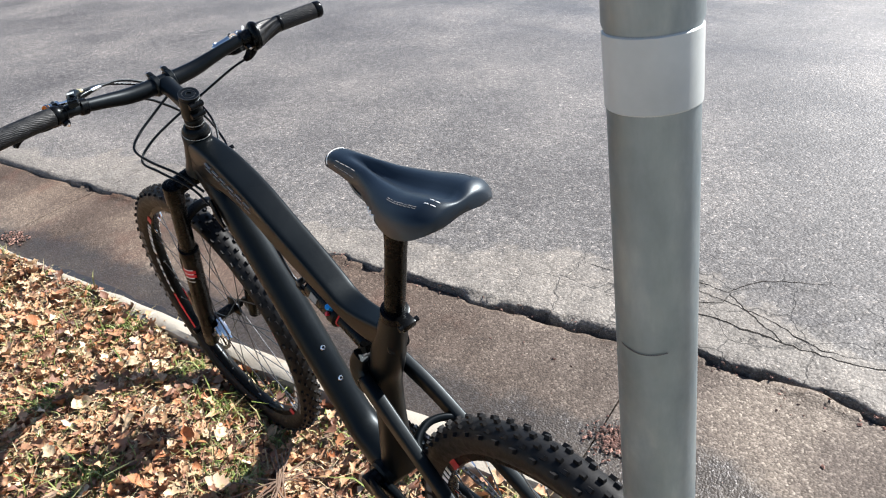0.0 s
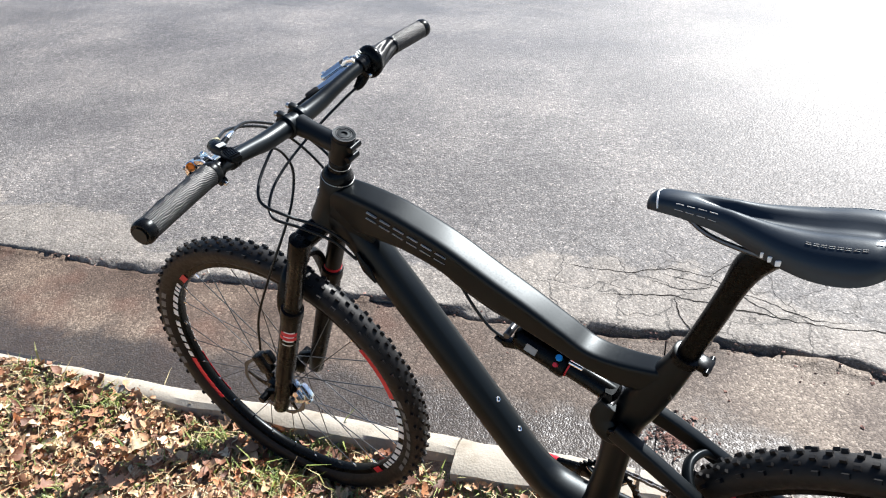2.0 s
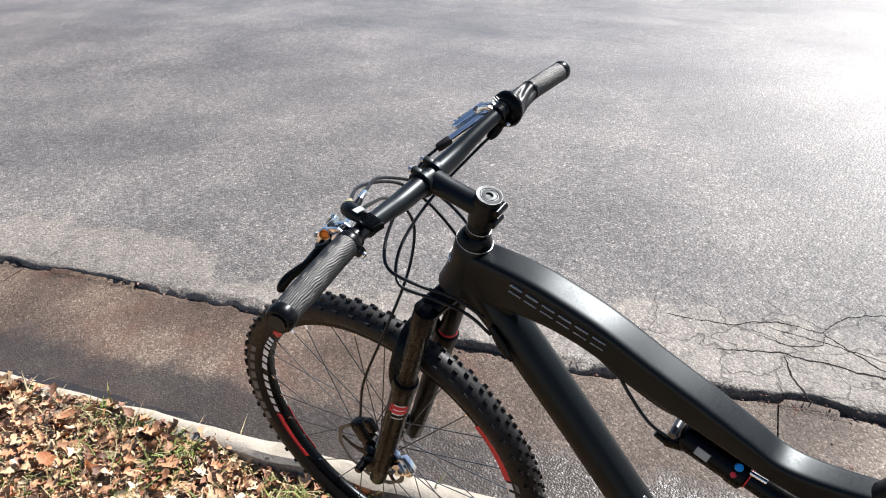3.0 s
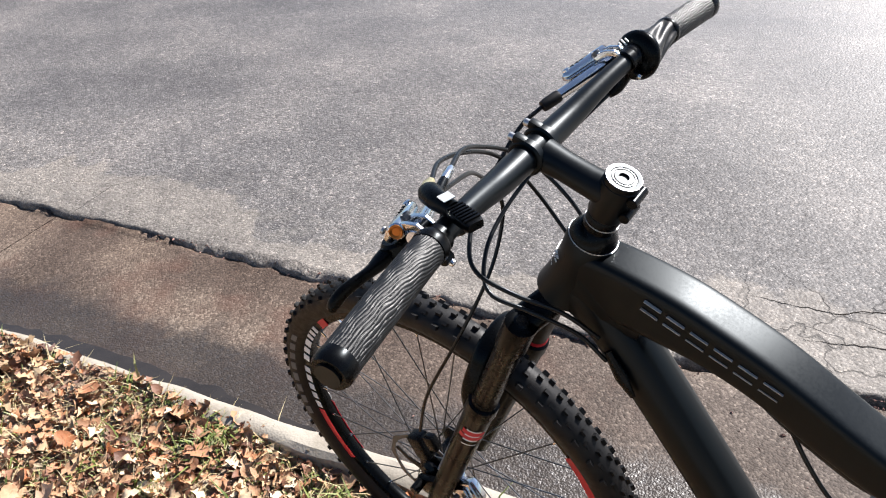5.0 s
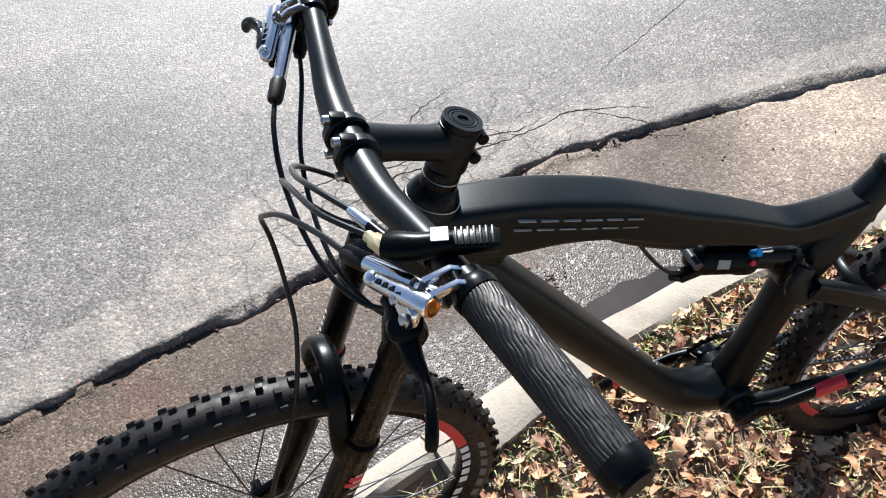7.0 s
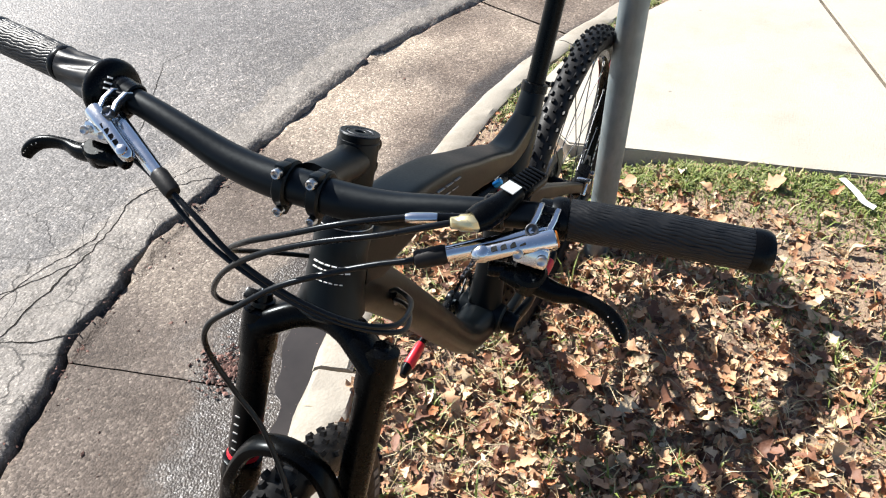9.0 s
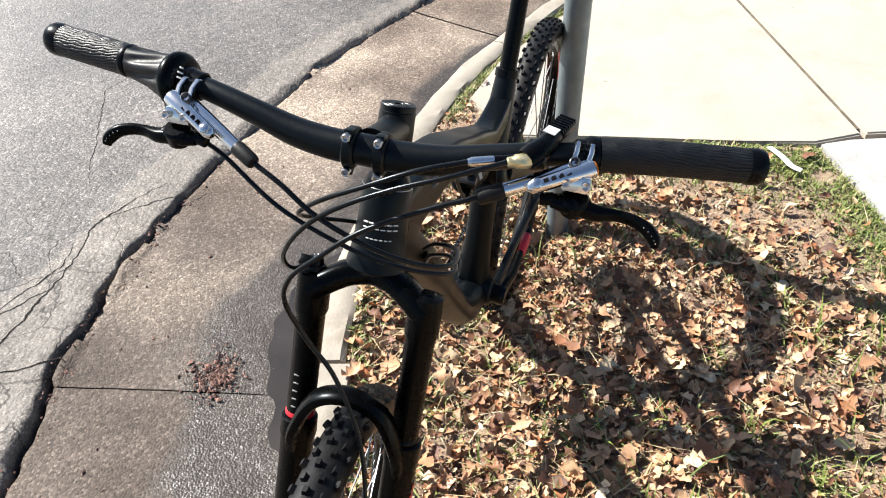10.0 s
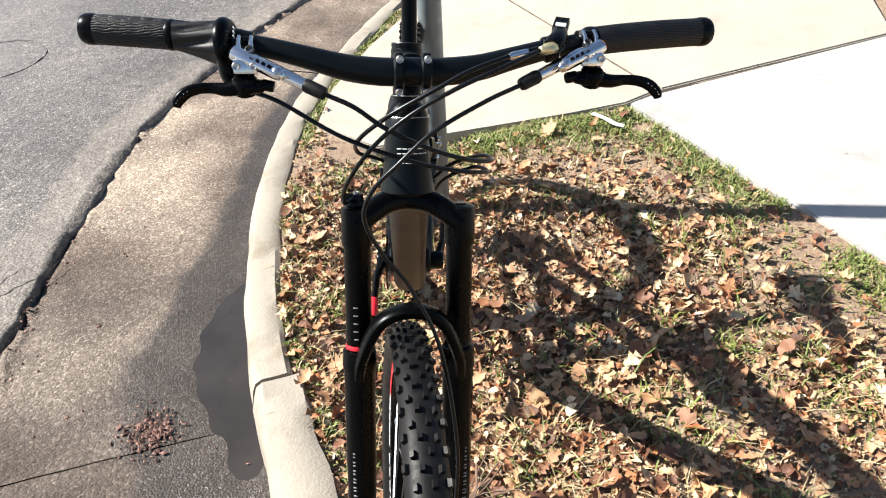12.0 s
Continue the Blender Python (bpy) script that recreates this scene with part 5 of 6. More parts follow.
for sgn, way in ((-1, CR), (1, -CR)):
    arm = B()
    y = sgn * 0.074
    pts = [BOTTOM + V(0, sgn * 0.062, 0), BOTTOM + way * 0.3 + V(0, y, 0), BOTTOM + way * 0.75 + V(0, y * 1.05, 0), BOTTOM + way * 0.97 + V(0, y * 1.07, 0), BOTTOM + way * 1.05 + V(0, y * 1.07, 0)]
    sweep(arm, pts, [0.009, 0.008, 0.007, 0.009, 0.006], [0.020, 0.015, 0.0125, 0.0145, 0.009], 14, power=2.6)
    crank = part("crank_arm", arm, GLOSS, bike, "glossy black crank arm without pedal")
    boot = B()
    sweep(boot, [BOTTOM + way * 0.62 + V(0, y * 1.04, 0), BOTTOM + way * 0.66 + V(0, y * 1.04, 0), BOTTOM + way * 0.90 + V(0, y * 1.06, 0), BOTTOM + way * 0.93 + V(0, y * 1.06, 0)], [0.007, 0.0088, 0.0098, 0.008], [0.012, 0.0142, 0.0152, 0.013], 14, power=2.6)
    part("crank_print", boot, RED, crank, "red band on the crank arm")
    axle_cap = B()
    lathe(axle_cap, BOTTOM + V(0, sgn * 0.046, 0), (0, sgn, 0), [(0, 0.020), (0.012, 0.021), (0.024, 0.021), (0.028, 0.018), (0.026, 0.010)], 20)
    part("crank_cap", axle_cap, ANODIZED, crank)
cass = B()
for k, r in enumerate((0.080, 0.072, 0.064, 0.056, 0.049, 0.043, 0.038, 0.033, 0.029, 0.025)):
    rr = []
    tn = int(r * 500)
    for i in range(tn * 2):
        a = 2 * math.pi * i / (tn * 2)
        q = r + (0.0025 if i % 2 else -0.0015)
        rr.append([REAR_AXLE + V(r * 0.6 * math.cos(a), -0.022 - 0.0038 * k, r * 0.6 * math.sin(a)), REAR_AXLE + V(q * math.cos(a), -0.022 - 0.0038 * k, q * math.sin(a)), REAR_AXLE + V(q * math.cos(a), -0.024 - 0.0038 * k, q * math.sin(a))])
    rr.append(rr[0])
    loft(cass, rr, caps=False)
part("cassette", cass, DARK_STEEL, rear_wheel, "dark steel cassette sprockets")
JOCKEY_A, JOCKEY_B = REAR_AXLE + V(0.012, -0.045, -0.10), REAR_AXLE + V(0.055, -0.045, -0.165)
der = B()
sweep(der, [REAR_AXLE + V(-0.006, -0.078, -0.03), REAR_AXLE + V(0.01, -0.075, -0.07), JOCKEY_A + V(0, -0.012, 0)], [0.009, 0.012, 0.009], [0.012, 0.018, 0.012], 12)
sweep(der, [JOCKEY_A + V(0, -0.008, 0), JOCKEY_B + V(0, -0.008, 0)], 0.003, [0.012, 0.010], 8)
derailleur = part("rear_derailleur", der, ANODIZED, bike, "black rear derailleur")
for j in (JOCKEY_A, JOCKEY_B):
    w = B()
    lathe(w, j + V(0, -0.003, 0), (0, 1, 0), [(0, 0.018), (0.001, 0.020), (0.005, 0.020), (0.006, 0.018)], 16)
    part("jockey_wheel", w, ANODIZED, derailleur)


def chain_run(a, b, count):
    bm = B()
    d = (b - a) / count
    t = d.normalized()
    u = V(0, 1, 0)
    for i in range(count):
        p = a + d * (i + 0.5)
        w = 0.0032 if i % 2 else 0.0022
        rot = Matrix(((t.x, 0, -t.z, 0), (t.y, 1, 0, 0), (t.z, 0, t.x, 0), (0, 0, 0, 1)))
        for sy in (-1, 1):
            block(bm, p + u * (sy * w), (d.length * 1.05, 0.001, 0.0075), rot)
        rod(bm, a + d * i + u * 0.0035, a + d * i - u * 0.0035, 0.0035, 6)
    return bm


chain = part("chain", chain_run(BOTTOM + V(-0.01, -0.0505, 0.064), REAR_AXLE + V(0.008, -0.042, 0.056), 36), DARK_STEEL, bike, "oily steel chain")
part("chain_run", chain_run(BOTTOM + V(-0.01, -0.0505, -0.064), JOCKEY_B + V(0.004, 0, -0.02), 33), DARK_STEEL, chain)

# seatpost and saddle
pst = B()
sweep(pst, spline([V(-0.553, 0, 0.722), V(-0.583, 0, 0.802), V(-0.606, 0, 0.868), V(-0.622, 0, 0.908), V(-0.645, 0, 0.936)], 5), blend([0.0158, 0.0158, 0.0158, 0.018, 0.023], 5), blend([0.0158, 0.0158, 0.0160, 0.020, 0.020], 5), 20)
seatpost = part("seatpost", pst, GLOSS, bike, "gloss black seatpost")
cl = B()
d = V(-0.36, 0, 0.93).normalized()
lathe(cl, V(-0.557, 0, 0.731) - d * 0.006, d, [(0, 0.0195), (0.001, 0.0222), (0.015, 0.0222), (0.016, 0.0195)], 24)
block(cl, V(-0.583, 0, 0.726), (0.022, 0.024, 0.014), Matrix.Rotation(radians(-20), 4, "Y"), 0.004)
collar = part("seat_clamp", cl, ANODIZED, bike, "black seat clamp")
cb = B()
rod(cb, V(-0.589, 0.018, 0.726), V(-0.589, -0.018, 0.726), 0.0045, 12)
part("bolt", cb, ANODIZED, collar)

SAD = [  # x, half width, top height at the middle, depth of the side
    (-0.492, 0.004, 0.970, 0.005), (-0.495, 0.013, 0.978, 0.013), (-0.508, 0.0185, 0.9855, 0.018), (-0.545, 0.0215, 0.9870, 0.021), (-0.586, 0.0255, 0.9835, 0.023), (-0.620, 0.0360, 0.9805, 0.025),
    (-0.653, 0.0500, 0.9805, 0.029), (-0.686, 0.0605, 0.9830, 0.033), (-0.714, 0.0650, 0.9875, 0.035), (-0.738, 0.0635, 0.9905, 0.033), (-0.754, 0.0560, 0.9910, 0.028), (-0.764, 0.044, 0.9875, 0.020), (-0.767, 0.028, 0.981, 0.010)]
SAD = [(x, w, t, t - k) for x, w, t, k in SAD]
stations = spline([(s[0], s[1], s[2]) for s in SAD], 4)
skirt = blend([s[3] for s in SAD], 4)


def saddle_point(u, half, top, low, back):
    """u from -1 to 1 across the saddle; a channel runs down the middle."""
    y = half * math.sin(u * math.pi / 2) if abs(u) < 1 else half * u
    fall = abs(u) ** 2.5
    z = top + (low - top) * fall + 0.0055 * back * (1 - fall)
    z -= 0.0125 * back * math.exp(-((u / 0.17) ** 2))
    return y, z


sd_bm = B()
rings = []
for p, low in zip(stations, skirt):
    x, half, top = p.x, max(0.003, p.y), p.z
    back = clamp01((-0.544 - x) / 0.05) * clamp01((x + 0.767) / 0.02)
    ring = []
    for k in range(29):
        u = -1 + 2 * k / 28
        y, z = saddle_point(u, half, top, low, back)
        ring.append(V(x, y, z))
    for k in range(6, -1, -1):
        u = -1 + 2 * (k + 0.5) / 7
        ring.append(V(x, half * 0.86 * u, low - 0.003 + 0.008 * (1 - u * u) * (half / 0.068)))
    rings.append(ring)
loft(sd_bm, rings)
saddle = part("saddle", sd_bm, SADDLE_SKIN, bike, "smooth black saddle with a middle channel", sharp=60)
for sgn in (1, -1):
    rl = B()
    sweep(rl, spline([V(-0.545, sgn * 0.012, 0.964), V(-0.580, sgn * 0.020, 0.949), V(-0.654, sgn * 0.022, 0.938), V(-0.704, sgn * 0.024, 0.940), V(-0.745, sgn * 0.030, 0.964)], 5), 0.0035, n=8)
    part("rail", rl, DARK_STEEL, saddle)


def saddle_top(x, u):
    k = [q.x for q in stations]
    half = float(np.interp(-x, [-v for v in k], [q.y for q in stations]))
    top = float(np.interp(-x, [-v for v in k], [q.z for q in stations]))
    low = float(np.interp(-x, [-v for v in k], skirt))
    back = clamp01((-0.544 - x) / 0.05) * clamp01((x + 0.767) / 0.02)
    y, z = saddle_point(u, half, top, low, back)
    return V(x, y, z)


def saddle_bars(x0, x1, u0, u1, count, w, label, material=WHITE):
    bm = B()
    for i in range(count):
        xa, xb = x0 + (x1 - x0) * (i + 0.05) / count, x0 + (x1 - x0) * (i + 0.78) / count
        for pa, pb in (((xa, u0), (xb, u0)), ((xa, u1), (xb, u1))):
            line = [saddle_top(pa[0] + (pb[0] - pa[0]) * k / 4, pa[1] + (pb[1] - pa[1]) * k / 4) + V(0, 0, 0.0002) for k in range(5)]
            sweep(bm, line, w, 0.0005, n=6, up=(1, 0, 0) if pa[0] == pb[0] else (0, 1, 0))
    return part("saddle_print", bm, material, saddle, label)


saddle_bars(-0.530, -0.584, 0.78, 0.56, 4, 0.0005, "pale outlined print on the nose", GREY_PRINT)
saddle_bars(-0.679, -0.741, 0.48, 0.45, 8, 0.0003, "thin pale print", GREY_PRINT)
saddle_bars(-0.679, -0.741, -0.45, -0.48, 8, 0.0003, "thin pale print", GREY_PRINT)
saddle_bars(-0.744, -0.759, 0.36, 0.26, 2, 0.0007, "small white emblem")
trim = B()
line = [saddle_top(-0.504 - 0.006 * abs(u), u) + V(0, 0, 0.0003) for u in [k / 10 for k in range(-9, 10)]]
sweep(trim, line, 0.0012, 0.0006, n=6, up=(1, 0, 0))
part("nose_trim", trim, WHITE, saddle, "thin pale piping round the nose")
side = B()
for i in range(3):
    block(side, V(-0.640 - 0.009 * i, 0.0435 + 0.0046 * i, 0.957), (0.006, 0.002, 0.007), Matrix.Rotation(radians(25), 4, "Z"), 0.0004)
part("saddle_print", side, WHITE, saddle, "small white side print")

ht = B()
for row, (s0, count, w, h) in enumerate(((0.135, 6, 0.0052, 0.006), (0.147, 6, 0.0034, 0.0032))):
    for i in range(count):
        a = (i - (count - 1) / 2) * (w + 0.0017) / 0.029 + 0.25
        out = FW * math.cos(a) + V(0, 1, 0) * math.sin(a)
        side = AX.cross(out)
        o = on_axis(s0) + out * 0.0298
        stroke(ht, o, side, -AX, (-w / 2, 0), (w / 2, 0), 0.0010, out)
        if row == 0:
            stroke(ht, o, side, -AX, (-w / 2, h), (w / 2, h), 0.0010, out)
part("head_print", ht, WHITE, head_tube, "small white print on the head tube", sharp=80)
for sgn in (1, -1):
    fp = B()
    for i in range(8):
        o = on_axis(0.545 + 0.013 * i, 0.067 * sgn + 0.008 * sgn, 0.0165 + 0.0180)
        stroke(fp, o, V(0, 1, 0), AX, (-0.004, 0), (0.004, 0), 0.0016, FW)
        stroke(fp, o, V(0, 1, 0), AX, (-0.004, 0.005), (0.004, 0.005), 0.0016, FW)
    part("leg_print", fp, GREY_PRINT, fork, "pale grey print down the leg", sharp=80, shift=STEER)
st_print = B()
for i in range(5):
    o = on_axis(0.335 + 0.011 * i, -0.067 - 0.004, 0.0165 + 0.0172)
    stroke(st_print, o, V(0, 1, 0), AX, (-0.003, 0), (0.003, 0), 0.0012, FW)
part("stanchion_print", st_print, GREY_PRINT, fork, "small pale travel marks", sharp=80, shift=STEER)


# ---- the pole ----
pole = tagged(new("steel_pole"), "galvanized round steel post with a band of pale tape", "pole")
pole.matrix_world = Matrix.Translation((-1.090, -0.063, 0)) @ pose(0, 0, 0, -3.55, 2.4, 0)
pb = B()
lathe(pb, (0, 0, -0.06), (0, 0, 1), [(0, 0.0325), (0.06, 0.0325), (0.5, 0.0325), (1.268, 0.0325), (1.272, 0.0340), (2.9, 0.0340), (2.902, 0.03)], 40)
part("post", pb, GALV, pole)
tb = B()
lathe(tb, (0, 0, 1.154), (0, 0, 1), [(0, 0.0327), (0.001, 0.0337), (0.052, 0.0338), (0.053, 0.0327)], 40)
mark = B()
scuff = [(0.0334 * math.cos(a), 0.0334 * math.sin(a), 0.961 - 0.004 * math.sin((a - 1.2) * 2.2)) for a in [1.2 + 0.1 * k for k in range(15)]]
sweep(mark, scuff[1:14], 0.0005, 0.0004, n=6, up=(0, 0, 1))
part("scuff", mark, DARK_STEEL, pole, "dark scratched crescent")
part("tape_band", tb, TAPE, pole, "worn pale band of tape")


# ---- leaf litter, grass, debris ----
rnd = random.Random(7)


def on_verge(x, y):
    if x < -4.2 or x > 12:
        return False
    if y < curb_y(x) + (0.10 if x < -0.36 else 0.115 - 0.085 * clamp01((x - 0.05) / 0.35)):
        return False
    side = (Vector((x, y, 0)) - CORNER)
    beyond_walk = side.dot(Vector((-WALK.y, WALK.x, 0)))
    if x > -1.75 and beyond_walk > -0.01:
        return False
    if y > -0.48 and x < -1.50 - 0.18 * (y + 0.3) + 0.02:
        return False
    return True


def leaf_mesh(name, count, pick, material, size, curl, lobes=None):
    verts, faces = [], []
    lobes = lobes or ((0.0, 0.05), (0.14, 0.26), (0.25, 0.17), (0.42, 0.42), (0.55, 0.25), (0.72, 0.38), (0.86, 0.17), (1.0, 0.02))
    for _ in range(count):
        x, y = pick()
        L = size[0] + (size[1] - size[0]) * rnd.random() ** 1.6
        W = L * (0.55 + 0.35 * rnd.random())
        a = rnd.random() * 2 * math.pi
        tilt = Matrix.Rotation(a, 3, "Z") @ Matrix.Rotation(rnd.gauss(0, curl), 3, "Y") @ Matrix.Rotation(rnd.gauss(0, curl), 3, "X")
        z0 = verge_height(x, y) + 0.003 + rnd.random() * (0.010 if size[1] < 0.04 else 0.024)
        fold, bend = 0.15 + rnd.random() * 0.9, rnd.gauss(0.0, 0.8)
        base = len(verts)
        for t, w in lobes:
            wl, wr = w * (0.55 + 0.8 * rnd.random()), w * (0.55 + 0.8 * rnd.random())
            zc = bend * (t - 0.5) ** 2 * L + rnd.gauss(0, 0.03) * L
            for q, sgn in ((-wl, 1), (0.0, 0), (wr, 1)):
                p = tilt @ Vector(((t - 0.5) * L, q * W, zc + sgn * abs(q) * W * fold * (0.6 + 0.5 * rnd.random())))
                verts.append((x + p.x, y + p.y, max(z0 + p.z, verge_height(x, y) - 0.012)))
        for k in range(len(lobes) - 1):
            i = base + 3 * k
            faces += [(i, i + 1, i + 4, i + 3), (i + 1, i + 2, i + 5, i + 4)]
    me = bpy.data.meshes.new(name)
    me.from_pydata(verts, [], faces)
    me.materials.append(material)
    for p in me.polygons:
        p.use_smooth = True
    return new(name, me)


def pick_litter():
    while True:
        x = rnd.uniform(-1.85, 2.6)
        y = rnd.uniform(-0.7, 2.3)
        if not on_verge(x, y):
            continue
        near_walk = (Vector((x, y, 0)) - CORNER).dot(Vector((-WALK.y, WALK.x, 0)))
        thick = 1.0
        if x < 0.6:
            thick *= 0.18 + 0.82 * clamp01((-near_walk - 0.12) / 0.6) if near_walk < 0 else 0.2
            thick *= 0.25 + 0.75 * clamp01((x + 1.45) / 0.5)
        thick *= 0.55 + 0.9 * clamp01(0.5 + wave(x, y, 2.4, 11))
        if rnd.random() < thick:
            return x, y


def pick_heap():
    while True:
        x, y = pick_litter()
        if rnd.random() < 0.15 + 0.85 * clamp01(1.5 - abs(y - 0.1) / 0.5) * clamp01(0.7 + 1.6 * wave(x, y, 1.6, 5)):
            return x, y


def pick_far():
    while True:
        x, y = rnd.uniform(2.4, 9), rnd.uniform(0, 4)
        if on_verge(x, y):
            return x, y


tagged(leaf_mesh("leaf_fragments", 42000, pick_litter, LEAF, (0.006, 0.030), 0.55, ((0.0, 0.18), (0.3, 0.42), (0.65, 0.36), (1.0, 0.12))), "crumbled brown leaf fragments on the verge", "leaves", kind="stuff")
tagged(leaf_mesh("fallen_leaves", 8800, pick_litter, LEAF, (0.018, 0.060), 0.5), "dry brown and tan fallen leaves on the verge", "leaves", kind="stuff")
broad = ((0.0, 0.06), (0.10, 0.24), (0.24, 0.36), (0.38, 0.40), (0.50, 0.33), (0.64, 0.36), (0.80, 0.26), (0.92, 0.13), (1.0, 0.03))
tagged(leaf_mesh("fallen_leaves", 900, pick_heap, LEAF, (0.032, 0.066), 0.6, broad), "broad curled dry leaves heaped beside the bicycle", "leaves", kind="stuff")
tagged(leaf_mesh("fallen_leaves", 900, pick_far, LEAF, (0.04, 0.08), 0.3), "dry brown fallen leaves farther along the verge", "leaves", kind="stuff")


def blades(name, count, pick, material, tall, label, lean=0.5, wide=0.0022):
    verts, faces = [], []
    for _ in range(count):
        x, y = pick()
        h = tall[0] + (tall[1] - tall[0]) * rnd.random() ** 1.8
        a = rnd.random() * 2 * math.pi
        d = Vector((math.cos(a), math.sin(a), 0))
        s = Vector((-d.y, d.x, 0)) * wide * (0.6 + 0.8 * rnd.random())
        l = h * lean * (0.4 + 1.6 * rnd.random())
        b = Vector((x, y, verge_height(x, y) - 0.004))
        i = len(verts)
        m = b + d * l * 0.35 + Vector((0, 0, h * 0.62))
        t = b + d * l + Vector((0, 0, h * (0.95 - 0.3 * rnd.random())))
        verts += [tuple(b - s), tuple(b + s), tuple(m - s * 0.8), tuple(m + s * 0.8), tuple(t)]
        faces += [(i, i + 1, i + 3, i + 2), (i + 2, i + 3, i + 4)]
    me = bpy.data.meshes.new(name)
    me.from_pydata(verts, [], faces)
    me.materials.append(material)
    return tagged(new(name, me), label, "grass", kind="stuff")


TUFTS = [(rnd.uniform(-1.5, 2.4), rnd.uniform(-0.6, 2.0), 0.02 + 0.06 * rnd.random()) for _ in range(330)]
TUFTS = [t for t in TUFTS if on_verge(t[0], t[1])] + [(x, y, 0.035) for x, y in ((0.65, -0.01), (0.4, -0.02), (0.45, -0.1), (0.11, 0.08), (0.75, 0.38), (0.99, 0.07), (0.35, 0.35)) for _ in range(4)]


def pick_tuft():
    while True:
        cx, cy, r = rnd.choice(TUFTS)
        x, y = cx + rnd.gauss(0, r), cy + rnd.gauss(0, r)
        if on_verge(x, y):
            return x, y


def pick_walk_edge():
    while True:
        k = rnd.random()
        if k < 0.5:
            p = CORNER + WALK * rnd.uniform(0, 3.4) + Vector((WALK.y, -WALK.x, 0)) * abs(rnd.gauss(0.02, 0.09))
        elif k < 0.8:
            t = rnd.random()
            p = Vector((-1.50 - 0.17 * t, -0.3 + 0.94 * t, 0)) + Vector((abs(rnd.gauss(0.02, 0.10)), 0, 0))
        else:
            x = rnd.uniform(-3.0, 1.6)
            p = Vector((x, curb_y(x) + 0.105 - 0.065 * clamp01((x - 0.05) / 0.35) + abs(rnd.gauss(0, 0.025 if x < -0.4 else 0.07)), 0))
        if (on_verge(p.x, p.y) or k >= 0.8) and wave(p.x, p.y, 3.1, 9) + 0.6 * wave(p.x, p.y, 9.0, 4) > -0.12 + 0.3 * (rnd.random() - 0.5):
            return p.x, p.y


blades("green_grass", 17000, pick_tuft, GREEN, (0.010, 0.048), "scattered tufts of green grass among the leaves", 0.8)
blades("long_grass", 650, pick_tuft, GREEN, (0.03, 0.10), "long thin green grass blades rising through the leaves", 0.75, 0.0024)
blades("edge_grass", 24000, pick_walk_edge, GREEN, (0.008, 0.035), "short green grass along the concrete edges", 0.7)
blades("dry_grass", 20000, pick_litter, STRAW, (0.008, 0.05), "dry straw-coloured grass between the leaves", 1.4, 0.0014)


def crumbs(name, spots, material, label, category="debris"):
    verts, faces = [], []
    for s, d, r in spots:
        c = at_road(s, d, road_height(d) + r * 0.35)
        i = len(verts)
        sx, sy = r * (0.7 + 0.9 * rnd.random()), r * (0.5 + 0.6 * rnd.random())
        a = rnd.random() * 3.14
        ca, sa_ = math.cos(a), math.sin(a)
        for dx, dy, dz in ((1, 0, 0), (0.2, 0.9, 0), (-1, 0.2, 0), (0, -1, 0), (0.1, 0.1, 0.6), (0, 0, -0.6)):
            dx, dy = dx * sx * (0.7 + 0.6 * rnd.random()), dy * sy * (0.7 + 0.6 * rnd.random())
            verts.append((c.x + dx * ca - dy * sa_, c.y + dx * sa_ + dy * ca, c.z + dz * r))
        for k in range(4):
            faces += [(i + k, i + (k + 1) % 4, i + 4), (i + (k + 1) % 4, i + k, i + 5)]
    me = bpy.data.meshes.new(name)
    me.from_pydata(verts, [], faces)
    me.materials.append(material)
    return tagged(new(name, me), label, category, kind="stuff")


spots = [(0.085 + rnd.gauss(0, 0.034), 0.30 + rnd.gauss(0, 0.034), 0.0025 + 0.006 * rnd.random() ** 2) for _ in range(330)]
crumbs("debris_clump", spots, CRUMB, "small clump of dark wet leaf crumbs in the gutter")
spots = [(-2.92 + rnd.gauss(0, 0.05), 0.22 + rnd.gauss(0, 0.025), 0.003 + 0.008 * rnd.random()) for _ in range(90)]
crumbs("debris_clump", spots, CRUMB, "clump of wet reddish leaves in the gutter")
spots = [(rnd.uniform(-1.6, 2.6), rnd.uniform(0.05, 0.9), 0.001 + 0.003 * rnd.random() ** 3) for _ in range(420)]
spots += [(rnd.uniform(-2.5, 2.6), 0.722 + rnd.gauss(0, 0.018), 0.0015 + 0.005 * rnd.random() ** 2) for _ in range(1100)]
spots += [(rnd.uniform(-0.5, 1.6), rnd.uniform(0.45, 0.69), 0.003 + 0.005 * rnd.random()) for _ in range(36)]
crumbs("road_grit", spots, CRUMB, "scattered grit and crumbled asphalt along the crack")

# round crack of an old patch in the asphalt
MID = Vector((-2.92, -2.53, 0))
near = min(((at_road(k * 0.05, m * 0.05) - MID).length, k * 0.05, m * 0.05) for k in range(20, 90) for m in range(20, 60))
out = along(near[1])[1]
arc = [2 * math.pi * k / 72 for k in range(73)]
line = []
for a in arc:
    step = Vector((math.cos(a), math.sin(a), 0)) * (0.30 + 0.018 * wave(math.cos(a) * 2, math.sin(a) * 2, 1.0))
    line.append(MID + step + V(0, 0, road_height(near[2] + step.dot(out)) + 0.005))
ring = sweep(B(), line, [0.002 + 0.007 * abs(wave(a, 2, 3.0)) for a in arc], 0.002, n=6, up=(0, 0, 1), caps=False)
tagged(finish("crack", ring, SEAM), "thin dark round crack in the asphalt", "crack", kind="structure")
pale = [MID + (line[k % 72] - MID) * 0.97 + V(0, 0, 0.003) for k in range(59, 77)]
pale = [V(p.x, p.y, line[k % 72].z + 0.001) for p, k in zip(pale, range(59, 77))]
